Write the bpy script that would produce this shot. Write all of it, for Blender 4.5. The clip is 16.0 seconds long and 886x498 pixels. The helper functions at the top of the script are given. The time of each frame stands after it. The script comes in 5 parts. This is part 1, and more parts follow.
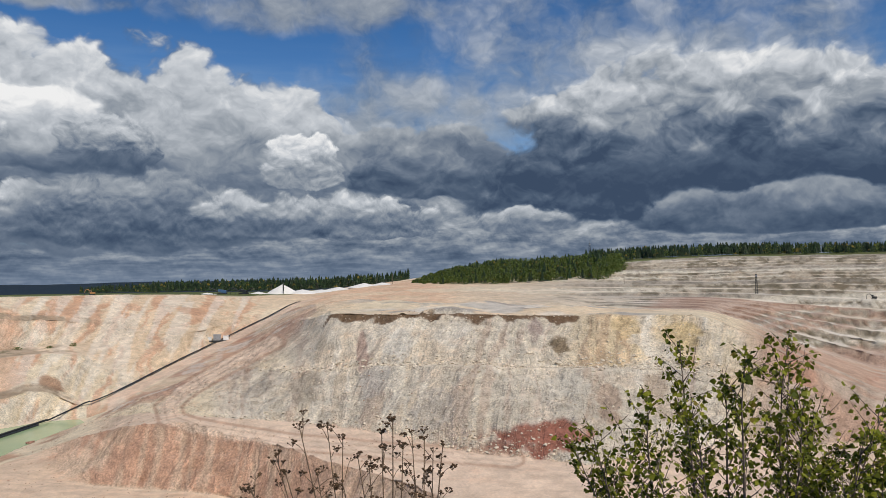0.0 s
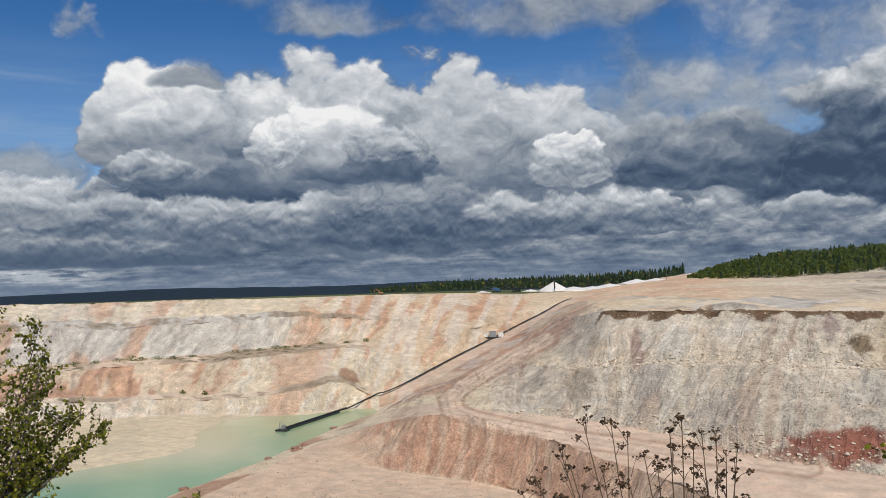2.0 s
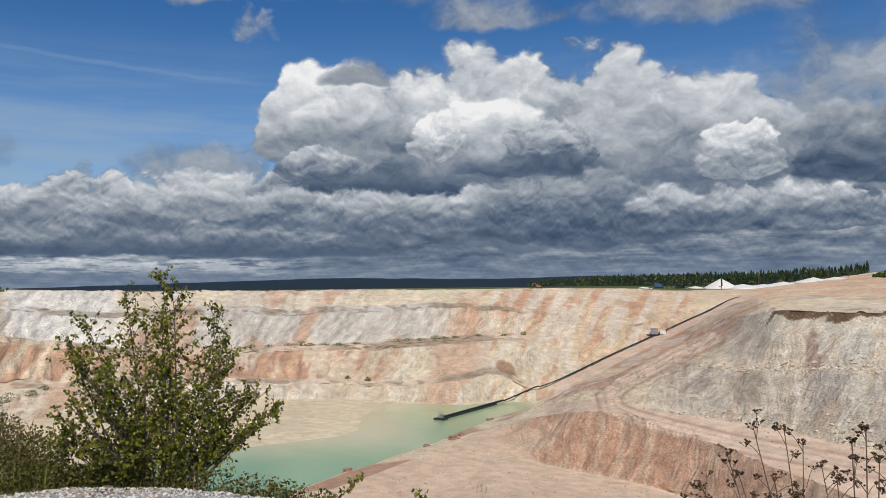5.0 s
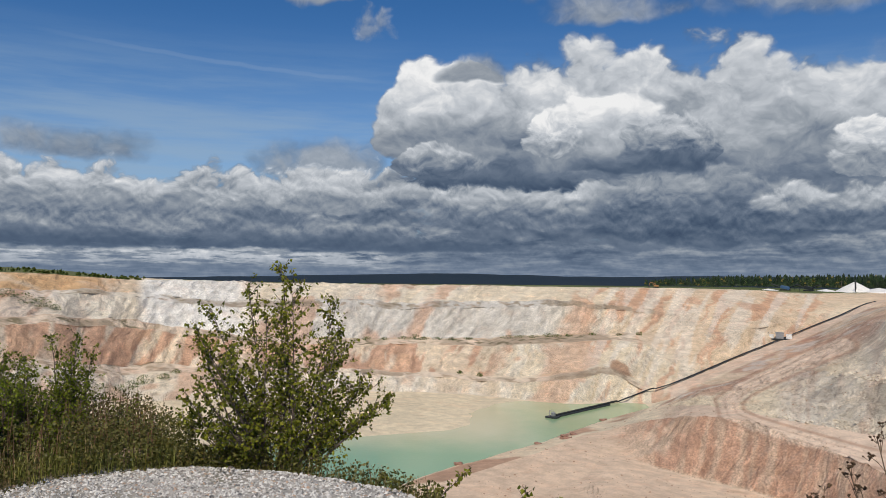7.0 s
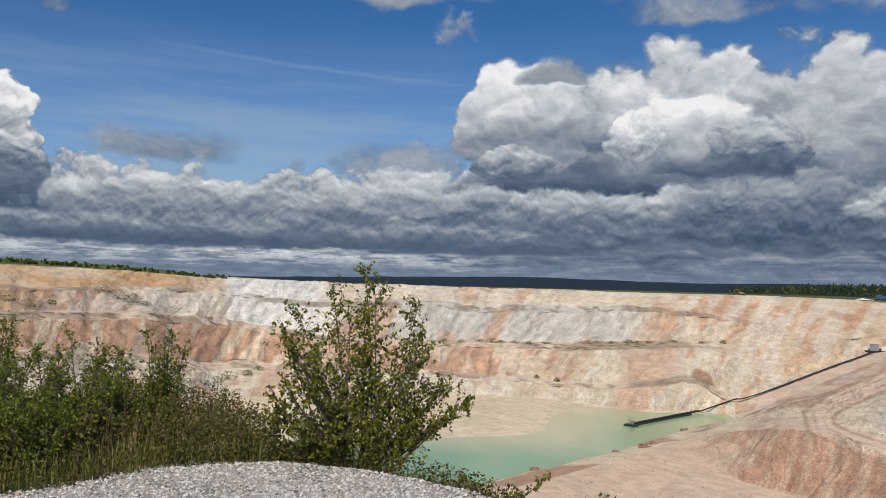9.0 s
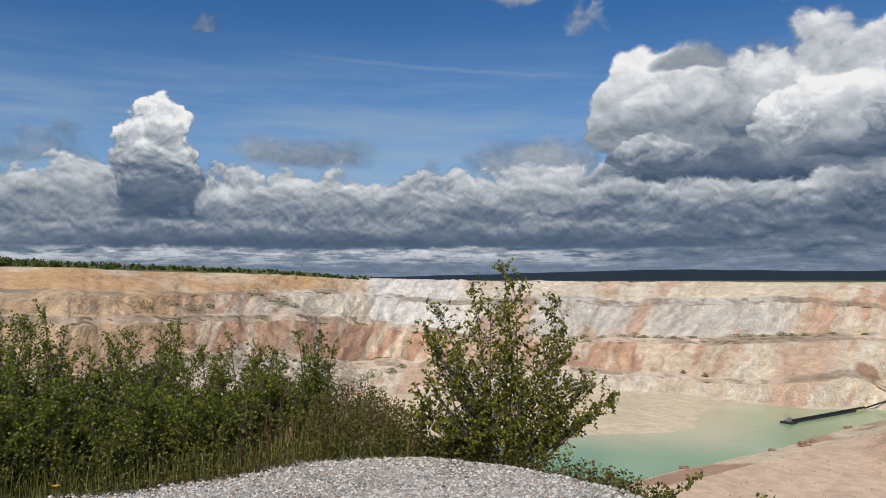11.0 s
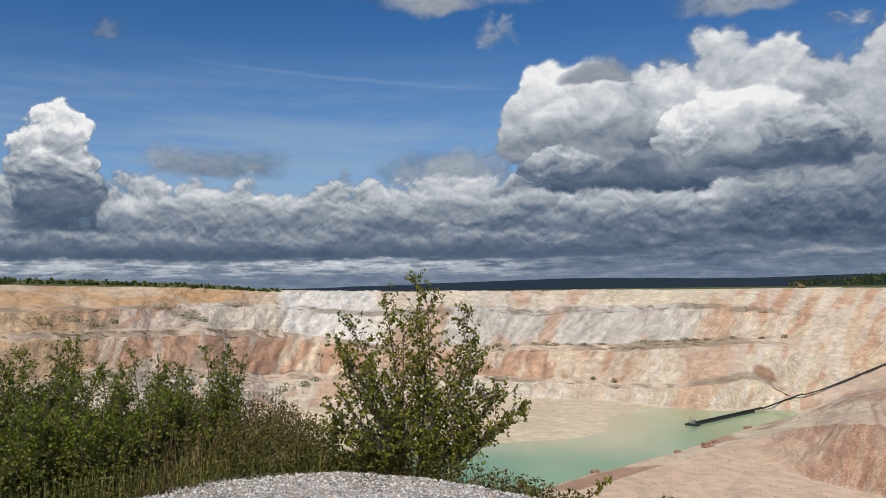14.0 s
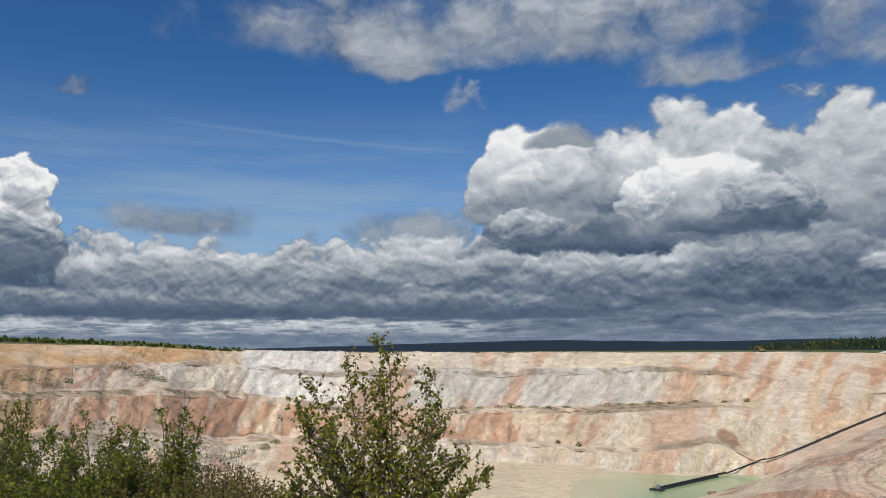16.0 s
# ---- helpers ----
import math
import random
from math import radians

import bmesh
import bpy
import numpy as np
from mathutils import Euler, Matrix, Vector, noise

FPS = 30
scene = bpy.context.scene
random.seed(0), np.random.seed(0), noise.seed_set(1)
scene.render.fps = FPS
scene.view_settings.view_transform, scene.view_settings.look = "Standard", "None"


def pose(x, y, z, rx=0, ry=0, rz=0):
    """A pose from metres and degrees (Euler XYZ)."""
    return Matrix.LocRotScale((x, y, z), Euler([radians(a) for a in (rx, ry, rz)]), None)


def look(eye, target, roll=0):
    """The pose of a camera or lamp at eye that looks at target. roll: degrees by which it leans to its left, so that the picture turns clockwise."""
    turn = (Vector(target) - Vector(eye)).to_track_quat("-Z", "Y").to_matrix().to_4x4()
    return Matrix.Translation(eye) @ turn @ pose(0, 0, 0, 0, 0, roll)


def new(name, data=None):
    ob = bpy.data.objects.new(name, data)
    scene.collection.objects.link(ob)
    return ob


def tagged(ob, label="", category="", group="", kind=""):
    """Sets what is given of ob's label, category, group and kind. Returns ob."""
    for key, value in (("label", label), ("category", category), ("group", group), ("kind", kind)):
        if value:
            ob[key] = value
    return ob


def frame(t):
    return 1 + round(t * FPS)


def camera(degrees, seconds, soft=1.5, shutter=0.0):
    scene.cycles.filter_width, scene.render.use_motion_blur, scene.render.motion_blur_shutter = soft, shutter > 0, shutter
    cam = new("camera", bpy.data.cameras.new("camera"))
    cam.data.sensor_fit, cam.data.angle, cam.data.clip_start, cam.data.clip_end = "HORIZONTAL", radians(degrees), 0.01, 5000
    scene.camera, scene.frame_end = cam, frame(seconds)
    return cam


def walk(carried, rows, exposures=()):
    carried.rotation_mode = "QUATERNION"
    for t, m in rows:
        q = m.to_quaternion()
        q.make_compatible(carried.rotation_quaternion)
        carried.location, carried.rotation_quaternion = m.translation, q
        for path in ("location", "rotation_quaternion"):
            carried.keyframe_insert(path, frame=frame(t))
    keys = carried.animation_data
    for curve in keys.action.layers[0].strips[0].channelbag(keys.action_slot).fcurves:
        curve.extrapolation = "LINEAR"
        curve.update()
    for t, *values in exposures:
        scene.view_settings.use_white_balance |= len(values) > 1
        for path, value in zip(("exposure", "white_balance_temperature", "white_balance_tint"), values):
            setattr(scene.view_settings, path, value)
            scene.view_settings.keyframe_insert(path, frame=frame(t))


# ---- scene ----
# ---- camera ----
PATH = [
    (0, 0.000, -0.000, 1.600, -0.00, 2.53, -0.86),
    (0.5, -0.009, 0.002, 1.596, 3.97, 2.52, -1.12),
    (1, -0.020, 0.011, 1.594, 10.93, 2.73, -1.31),
    (1.5, -0.035, 0.020, 1.591, 15.21, 2.84, -1.67),
    (2, -0.044, 0.036, 1.588, 18.98, 2.76, -1.79),
    (2.5, -0.049, 0.041, 1.585, 20.99, 2.76, -1.57),
    (3, -0.050, 0.040, 1.585, 22.08, 2.56, -1.27),
    (3.5, -0.051, 0.039, 1.586, 23.75, 2.62, -1.11),
    (4, -0.052, 0.038, 1.586, 25.79, 2.63, -0.86),
    (4.2, -0.053, 0.035, 1.585, 26.77, 2.62, -0.69),
    (6.3, -0.030, 0.038, 1.590, 33.66, 2.41, -0.28),
    (6.5, -0.008, 0.043, 1.594, 33.98, 2.39, 0.30),
    (7, -0.010, 0.021, 1.592, 38.27, 2.26, 0.54),
    (7.5, 0.004, 0.012, 1.590, 39.15, 2.28, 0.65),
    (8, -0.011, 0.003, 1.596, 39.38, 2.27, 0.66),
    (8.5, -0.011, -0.007, 1.590, 41.89, 2.34, 1.21),
    (9, -0.019, -0.020, 1.594, 43.81, 2.37, 1.48),
    (9.5, -0.021, -0.039, 1.594, 48.52, 2.23, 1.34),
    (10, -0.011, -0.044, 1.595, 52.04, 2.06, 0.89),
    (10.2, -0.012, -0.042, 1.598, 52.69, 1.99, 0.72),
    (12.3, -0.014, -0.040, 1.588, 53.34, 2.11, -0.75),
    (12.5, -0.022, -0.031, 1.588, 52.37, 2.55, -0.93),
    (13, -0.028, -0.022, 1.596, 51.30, 2.74, -1.14),
    (13.5, -0.023, -0.017, 1.596, 49.63, 2.71, -0.89),
    (14, -0.022, -0.012, 1.599, 47.35, 2.74, -0.81),
    (14.5, -0.024, -0.002, 1.601, 45.45, 2.73, -0.80),
    (15, -0.023, -0.000, 1.607, 45.12, 2.80, -0.77),
    (15.5, -0.016, -0.002, 1.610, 44.91, 4.07, -0.40),
    (16, -0.011, -0.004, 1.616, 44.86, 7.02, -0.32),
]
cam = camera(57.5, 16.0, 0.6)
walk(cam, [(t, look((x, y, z), (x - math.sin(radians(yaw)) * math.cos(radians(pitch)),
                                y + math.cos(radians(yaw)) * math.cos(radians(pitch)),
                                z + math.sin(radians(pitch))), roll))
           for t, x, y, z, yaw, pitch, roll in PATH])

# ---- world, sun ----
SUN_AZ, SUN_EL = -153.0, 49.0     # degrees to the left of +y, and up
sun_dir = Vector((-math.sin(radians(SUN_AZ)) * math.cos(radians(SUN_EL)), math.cos(radians(SUN_AZ)) * math.cos(radians(SUN_EL)), math.sin(radians(SUN_EL))))
sun = new("sun", bpy.data.lights.new("sun", "SUN"))
sun.data.energy, sun.data.angle, sun.data.color = 3.5, radians(0.6), (1.0, 0.90, 0.75)
sun.matrix_world = look((0, 0, 60), Vector((0, 0, 60)) - sun_dir)
scene.view_settings.exposure = 0.0


class Val:
    """A socket of a node tree that can be reckoned with."""

    def __init__(self, tree, s):
        self.tree, self.s = tree, s

    def _op(self, kind, *args, clamp=False):
        n = self.tree.nodes.new("ShaderNodeMath")
        n.operation, n.use_clamp = kind, clamp
        for i, a in enumerate((self,) + args):
            if isinstance(a, Val):
                self.tree.links.new(a.s, n.inputs[i])
            else:
                n.inputs[i].default_value = a
        return Val(self.tree, n.outputs[0])

    def __add__(self, o): return self._op("ADD", o)
    def __sub__(self, o): return self._op("SUBTRACT", o)
    def __mul__(self, o): return self._op("MULTIPLY", o)
    def __truediv__(self, o): return self._op("DIVIDE", o)
    def __neg__(self): return self._op("MULTIPLY", -1.0)
    def most(self, o): return self._op("MAXIMUM", o)
    def least(self, o): return self._op("MINIMUM", o)
    def power(self, o): return self._op("POWER", o)
    def clip(self): return self._op("ADD", 0.0, clamp=True)

    def ramp(self, a, b, lo=0.0, hi=1.0):
        n = self.tree.nodes.new("ShaderNodeMapRange")
        n.interpolation_type = "SMOOTHSTEP"
        self.tree.links.new(self.s, n.inputs[0])
        for i, v in enumerate((a, b, lo, hi)):
            n.inputs[1 + i].default_value = v
        return Val(self.tree, n.outputs[0])


def xyz(tree, x, y, z=0.0):
    n = tree.nodes.new("ShaderNodeCombineXYZ")
    for i, a in enumerate((x, y, z)):
        if isinstance(a, Val):
            tree.links.new(a.s, n.inputs[i])
        else:
            n.inputs[i].default_value = a
    return n.outputs[0]


def fbm(tree, vec, scale, detail=6.0, rough=0.55, dist=0.0):
    n = tree.nodes.new("ShaderNodeTexNoise")
    n.inputs["Scale"].default_value, n.inputs["Detail"].default_value = scale, detail
    n.inputs["Roughness"].default_value, n.inputs["Distortion"].default_value = rough, dist
    tree.links.new(vec, n.inputs["Vector"])
    return Val(tree, n.outputs[0])


def blend(tree, fac, a, b, mode="MIX"):
    n = tree.nodes.new("ShaderNodeMix")
    n.data_type, n.blend_type = "RGBA", mode
    for s, v in ((n.inputs[0], fac), (n.inputs[6], a), (n.inputs[7], b)):
        if isinstance(v, Val):
            tree.links.new(v.s, s)
        elif isinstance(v, bpy.types.NodeSocket):
            tree.links.new(v, s)
        else:
            s.default_value = v if not isinstance(v, tuple) else (*v, 1.0)
    return n.outputs[2]


# clouds, from the back to the front: azimuth, elevation of the base, half width, height (degrees), tone of base and crown
VEILS = [
    (63.3, 8.1, 5.7, 2.0, 0.36, 0.44), (46.7, 7.6, 5.9, 2.4, 0.5, 0.58), (0.4, 10.6, 11.0, 8.8, 0.48, 0.66), (-14.5, 12.0, 20.0, 12.0, 0.54, 0.74), (43.5, 17.1, 2.0, 2.2, 0.5, 0.55), (26.1, 18.3, 5.7, 2.7, 0.5, 0.62),
    (70.0, 16.9, 1.8, 1.1, 0.45, 0.5), (79.9, 8.0, 3.8, 2.1, 0.22, 0.36), (40.0, 21.2, 24.0, 6.0, 0.5, 0.7), (10.0, 19.0, 12.0, 6.0, 0.46, 0.64), (48.0, 19.6, 4.0, 2.4, 0.5, 0.62),
]
BANKS = [
    (88.0, 3.6, 9.0, 4.6, 0.36, 0.6), (77.0, 3.6, 6.4, 4.4, 0.36, 0.64), (66.2, 3.6, 6.4, 4.3, 0.36, 0.62), (60.6, 3.9, 5.2, 3.7, 0.36, 0.66), (53.7, 3.8, 6.4, 4.1, 0.36, 0.62), (46.3, 3.7, 7.5, 4.8, 0.36, 0.62),
    (0.4, 7.4, 8.1, 4.4, 0.14, 0.5), (-18.1, 6.9, 17.4, 9.1, 0.02, 0.64), (-23.3, 3.9, 10.1, 2.6, 0.12, 0.42), (5.8, 3.9, 6.0, 2.2, 0.25, 0.66),
]
HEAPS = [
    (24.2, 6.0, 18.5, 10.8, 0.2, 0.74), (15.0, 7.0, 8.6, 8.4, 0.3, 0.7), (38.2, 9.6, 5.0, 6.4, 0.42, 0.86), (26.6, 8.4, 5.2, 4.9, 0.34, 0.84), (30.4, 9.4, 2.5, 2.5, 0.5, 0.86), (22.6, 8.6, 3.7, 3.1, 0.22, 0.66),
    (38.7, 7.9, 3.2, 1.9, 0.26, 0.62), (9.8, 7.7, 3.0, 3.0, 0.42, 0.82), (73.2, 6.4, 3.0, 5.8, 0.25, 0.88),
]
SHADES = [
    (35.9, 6.0, 9.2, 2.3, 0.0, 0.2), (23.9, 7.9, 5.6, 1.2, 0.12, 0.3), (36.1, 14.3, 2.9, 1.7, 0.36, 0.42), (-18.1, 6.9, 13.8, 2.3, 0.0, 0.16), (56.3, 2.3, 30.0, 1.2, 0.06, 0.2), (73.0, 4.6, 3.6, 2.6, 0.08, 0.26),
]
FRONTS = [
    (41.4, 4.6, 5.5, 2.4, 0.24, 0.6), (34.2, 4.4, 7.4, 2.4, 0.28, 0.66), (26.3, 4.5, 5.2, 2.4, 0.3, 0.68), (20.7, 4.0, 8.0, 4.0, 0.14, 0.46), (13.6, 4.2, 4.7, 2.4, 0.22, 0.66), (6.4, 4.3, 5.5, 2.1, 0.25, 0.7),
    (50.6, 4.4, 3.2, 3.0, 0.3, 0.66), (-6.0, 4.0, 4.0, 1.6, 0.3, 0.66),
    (58.0, 5.0, 3.0, 2.2, 0.38, 0.68), (64.0, 4.9, 3.4, 2.3, 0.38, 0.68), (46.0, 5.2, 3.0, 2.2, 0.4, 0.68), (79.0, 4.9, 4.0, 2.4, 0.36, 0.66), (68.6, 4.6, 2.4, 1.8, 0.36, 0.64), (54.0, 1.1, 12.0, 1.1, 0.28, 0.48), (70.0, 1.1, 10.0, 1.2, 0.28, 0.48),
]

world = bpy.data.worlds.new("world")
scene.world = world
world.use_nodes = True
wt = world.node_tree
wt.nodes.clear()
sky = wt.nodes.new("ShaderNodeTexSky")
sky.sky_type, sky.sun_disc = "NISHITA", False
sky.sun_elevation, sky.sun_rotation = radians(SUN_EL), radians(-SUN_AZ)
sky.air_density, sky.dust_density, sky.ozone_density = 1.0, 0.6, 2.0
geo = wt.nodes.new("ShaderNodeTexCoord")
sep = wt.nodes.new("ShaderNodeSeparateXYZ")
wt.links.new(geo.outputs["Generated"], sep.inputs[0])
dx, dy, dz = (Val(wt, sep.outputs[i]) for i in range(3))
azimuth = (-dx)._op("ARCTAN2", dy) * 57.2958
elevation = dz._op("ARCSINE") * 57.2958


def cells(vec, scale, detail=3.0):
    """Round heads, crowded like those of a cumulus."""
    n = wt.nodes.new("ShaderNodeTexVoronoi")
    n.voronoi_dimensions, n.feature, n.normalize = "2D", "F1", True
    n.inputs["Scale"].default_value, n.inputs["Detail"].default_value, n.inputs["Roughness"].default_value = scale, detail, 0.5
    wt.links.new(vec, n.inputs["Vector"])
    return Val(wt, n.outputs["Distance"]) * -1.0 + 1.0


def billow(u, v, size):
    """Cauliflower swellings about size degrees wide, round nought."""
    at_ = xyz(wt, u * (1.0 / size), v * (1.25 / size), size)
    return (fbm(wt, at_, 0.8, 5.0, 0.5) - 0.5) * 1.1 + (cells(at_, 1.0, 4.0) - 0.7) * 0.8


def lumps(u, v, size, lift):
    """The swellings, and how far each spot faces up to the light."""
    here = billow(u, v, size)
    return here, here - billow(u + lift * -0.12, v + lift, size)


warp = fbm(wt, xyz(wt, azimuth * 0.3, elevation * 0.4, 7.0), 1.0, 3.0, 0.5) - 0.5
warp2 = fbm(wt, xyz(wt, azimuth * 0.3, elevation * 0.4, 19.0), 1.0, 3.0, 0.5) - 0.5
calm = elevation.ramp(1.0, 8.0, 0.25, 1.0)
au, ev = azimuth + warp * calm * 3.0, elevation + warp2 * calm * 1.6
large, small = lumps(au, ev, 4.2, 0.6), lumps(au, ev, 1.7, 0.28)
# the far deck: layers that crowd together towards the horizon
deep = xyz(wt, au * 0.085, (ev.most(0.0) + 2.6).power(-1.0) * 10.0, 0.0)
layer = fbm(wt, deep, 2.6, 6.0, 0.58, 0.3)
ripple = fbm(wt, xyz(wt, au * 0.16, (ev.most(0.0) + 2.2).power(-1.0) * 16.0, 4.0), 2.6, 5.0, 0.6)
edge = fbm(wt, xyz(wt, azimuth * 0.05, elevation * 0.12, 2.0), 2.0, 5.0, 0.55) - 0.5
right_side = azimuth.ramp(16.0, 4.0)
mask = (elevation * -0.2 + right_side * 0.6 + edge * 2.2 + 1.25).ramp(0.0, 0.5)
tone = ((layer - 0.5) * 1.4 + (ripple - 0.5) * 0.8) * elevation.ramp(0.5, 5.0, 0.55, 1.0) + 0.27 + elevation.ramp(2.0, 5.0) * 0.06 + small[1] * 0.35 + right_side * elevation.ramp(6.5, 3.5) * elevation.ramp(1.5, 4.0) * 0.12


def cloud(row, lump, torn, soft, relief, fill=1.0):
    global mask, tone
    a, e, w, h, lo, hi = row
    p, q = (au - a) * (1.0 / w), (ev - e) * (1.0 / h)
    below = q.most(q * -3.0)
    f = p._op("ABSOLUTE").power(2.6) * -1.0 - below * below + 1.0 + lump[0] * torn
    m = f.ramp(0.0, soft, 0.0, fill)
    t = (q + lump[0] * 0.5).ramp(-0.05, 0.85, lo, hi) + lump[1] * (relief * (0.25 + hi - lo))
    tone = tone + (t - tone) * m
    mask = mask.most(m)


for row in VEILS:
    cloud(row, small if row[2] < 4 else large, 2.6 if row[2] < 4 else 1.7, 1.2, 0.4, 0.55 if row[2] < 4 else 0.9)
for row in BANKS:
    cloud(row, small if row[2] < 8 else large, 1.3, 0.3, 1.3)
for row in HEAPS:
    cloud(row, small if row[2] < 4 else large, 1.15, 0.22, 0.9)
for row in SHADES:
    cloud(row, large, 1.3, 0.9, 0.3, 0.85)
for row in FRONTS:
    cloud(row, small, 1.1, 0.4, 0.75, 0.9)
glow_ = ((elevation - 1.5) * 1.5 + layer * 2.0 - 1.0)
tone = tone + (glow_ * glow_).ramp(1.2, 0.0) * azimuth.ramp(36.0, 46.0) * 0.36 * ripple.ramp(0.4, 0.55)
tiny = lumps(au, ev, 0.75, 0.12)
lit = (tone - 0.4) * 1.12 + 0.44 + small[1] * 0.2 + tiny[1] * 0.16 - tiny[0] * 0.1
shade = wt.nodes.new("ShaderNodeValToRGB")
wt.links.new(lit.s, shade.inputs[0])
stops = [(0.0, (0.045, 0.072, 0.125)), (0.14, (0.075, 0.11, 0.17)), (0.32, (0.145, 0.185, 0.25)), (0.55, (0.31, 0.345, 0.39)), (0.78, (0.54, 0.57, 0.61)), (1.0, (0.86, 0.86, 0.86))]
while len(shade.color_ramp.elements) < len(stops):
    shade.color_ramp.elements.new(0.5)
for el_, (p_, c_) in zip(shade.color_ramp.elements, stops):
    el_.position, el_.color = p_, (*c_, 1.0)
bluer = blend(wt, elevation.ramp(2.0, 22.0), (0.62, 0.78, 1.0), (0.21, 0.49, 0.78))
clear = blend(wt, 1.0, sky.outputs[0], bluer, "MULTIPLY")
veil = fbm(wt, xyz(wt, azimuth * 0.02, elevation * 0.2, 1.0), 3.0, 5.0, 0.6).ramp(0.35, 0.7, 0.1, 0.6)
clear = blend(wt, veil * elevation.ramp(18.0, 9.0), clear, (3.0, 4.1, 5.3))
trail_line = elevation - (azimuth * 0.075 + 10.6) + (fbm(wt, xyz(wt, azimuth * 0.3, 0.0, 5.0), 1.0, 3.0, 0.5) - 0.5) * 0.5
trail = (trail_line * trail_line).ramp(0.035, 0.0, 0.0, 0.09) * azimuth.ramp(42.0, 47.0) * azimuth.ramp(68.0, 56.0)
clear = blend(wt, trail, clear, (5.0, 5.8, 6.6))
tens = blend(wt, 1.0, shade.outputs[0], (10.0, 10.0, 10.0), "MULTIPLY")
hazy = blend(wt, elevation.ramp(3.5, -0.5, 0.0, 0.55), tens, (1.9, 2.5, 3.5))
total_sky = blend(wt, mask, clear, hazy)
bg = wt.nodes.new("ShaderNodeBackground")
bg.inputs[1].default_value = 0.1
wt.links.new(total_sky, bg.inputs[0])
wout = wt.nodes.new("ShaderNodeOutputWorld")
wt.links.new(bg.outputs[0], wout.inputs[0])

# ---- materials ----
def material(name):
    m = bpy.data.materials.new(name)
    m.use_nodes = True
    t = m.node_tree
    return m, t, t.nodes["Principled BSDF"]


def bump(t, b, height, strength, distance):
    n = t.nodes.new("ShaderNodeBump")
    n.inputs["Strength"].default_value, n.inputs["Distance"].default_value = strength, distance
    t.links.new(height.s, n.inputs["Height"])
    t.links.new(n.outputs[0], b.inputs["Normal"])


def place_vec(t):
    return t.nodes.new("ShaderNodeNewGeometry").outputs["Position"]


def plain(name, colour, rough=0.7, metal=0.0, grain=8.0, vary=0.25, relief=0.0):
    """A painted, rusty or woody surface with grain at two scales."""
    m, t, b = material(name)
    v = t.nodes.new("ShaderNodeTexCoord").outputs["Object"]
    fine, broad = fbm(t, v, grain, 4.0, 0.6), fbm(t, v, grain * 0.15, 3.0, 0.5)
    k = (fine * 0.6 + broad * 0.4).ramp(0.3, 0.7, 1.0 - vary, 1.0 + vary)
    c = blend(t, 1.0, colour, xyz(t, k, k, k), "MULTIPLY")
    t.links.new(c, b.inputs["Base Color"])
    b.inputs["Roughness"].default_value, b.inputs["Metallic"].default_value = rough, metal
    if relief:
        bump(t, b, fine, relief, 0.02)
    return m


def leafy(name, dark, light, back=0.35):
    """Leaves, each with its own tone; a little light passes through."""
    m, t, b = material(name)
    g = Val(t, t.nodes.new("ShaderNodeNewGeometry").outputs["Random Per Island"])
    c = blend(t, g, dark, light)
    yellow = blend(t, (g * 37.0)._op("FRACT").ramp(0.93, 1.0), c, (0.22, 0.17, 0.03))
    t.links.new(yellow, b.inputs["Base Color"])
    b.inputs["Roughness"].default_value = 0.5
    b.inputs["Specular IOR Level"].default_value = 0.25
    tr = t.nodes.new("ShaderNodeBsdfTranslucent")
    t.links.new(yellow, tr.inputs[0])
    mix = t.nodes.new("ShaderNodeMixShader")
    mix.inputs[0].default_value = back
    t.links.new(b.outputs[0], mix.inputs[1])
    t.links.new(tr.outputs[0], mix.inputs[2])
    t.links.new(mix.outputs[0], t.nodes["Material Output"].inputs[0])
    return m


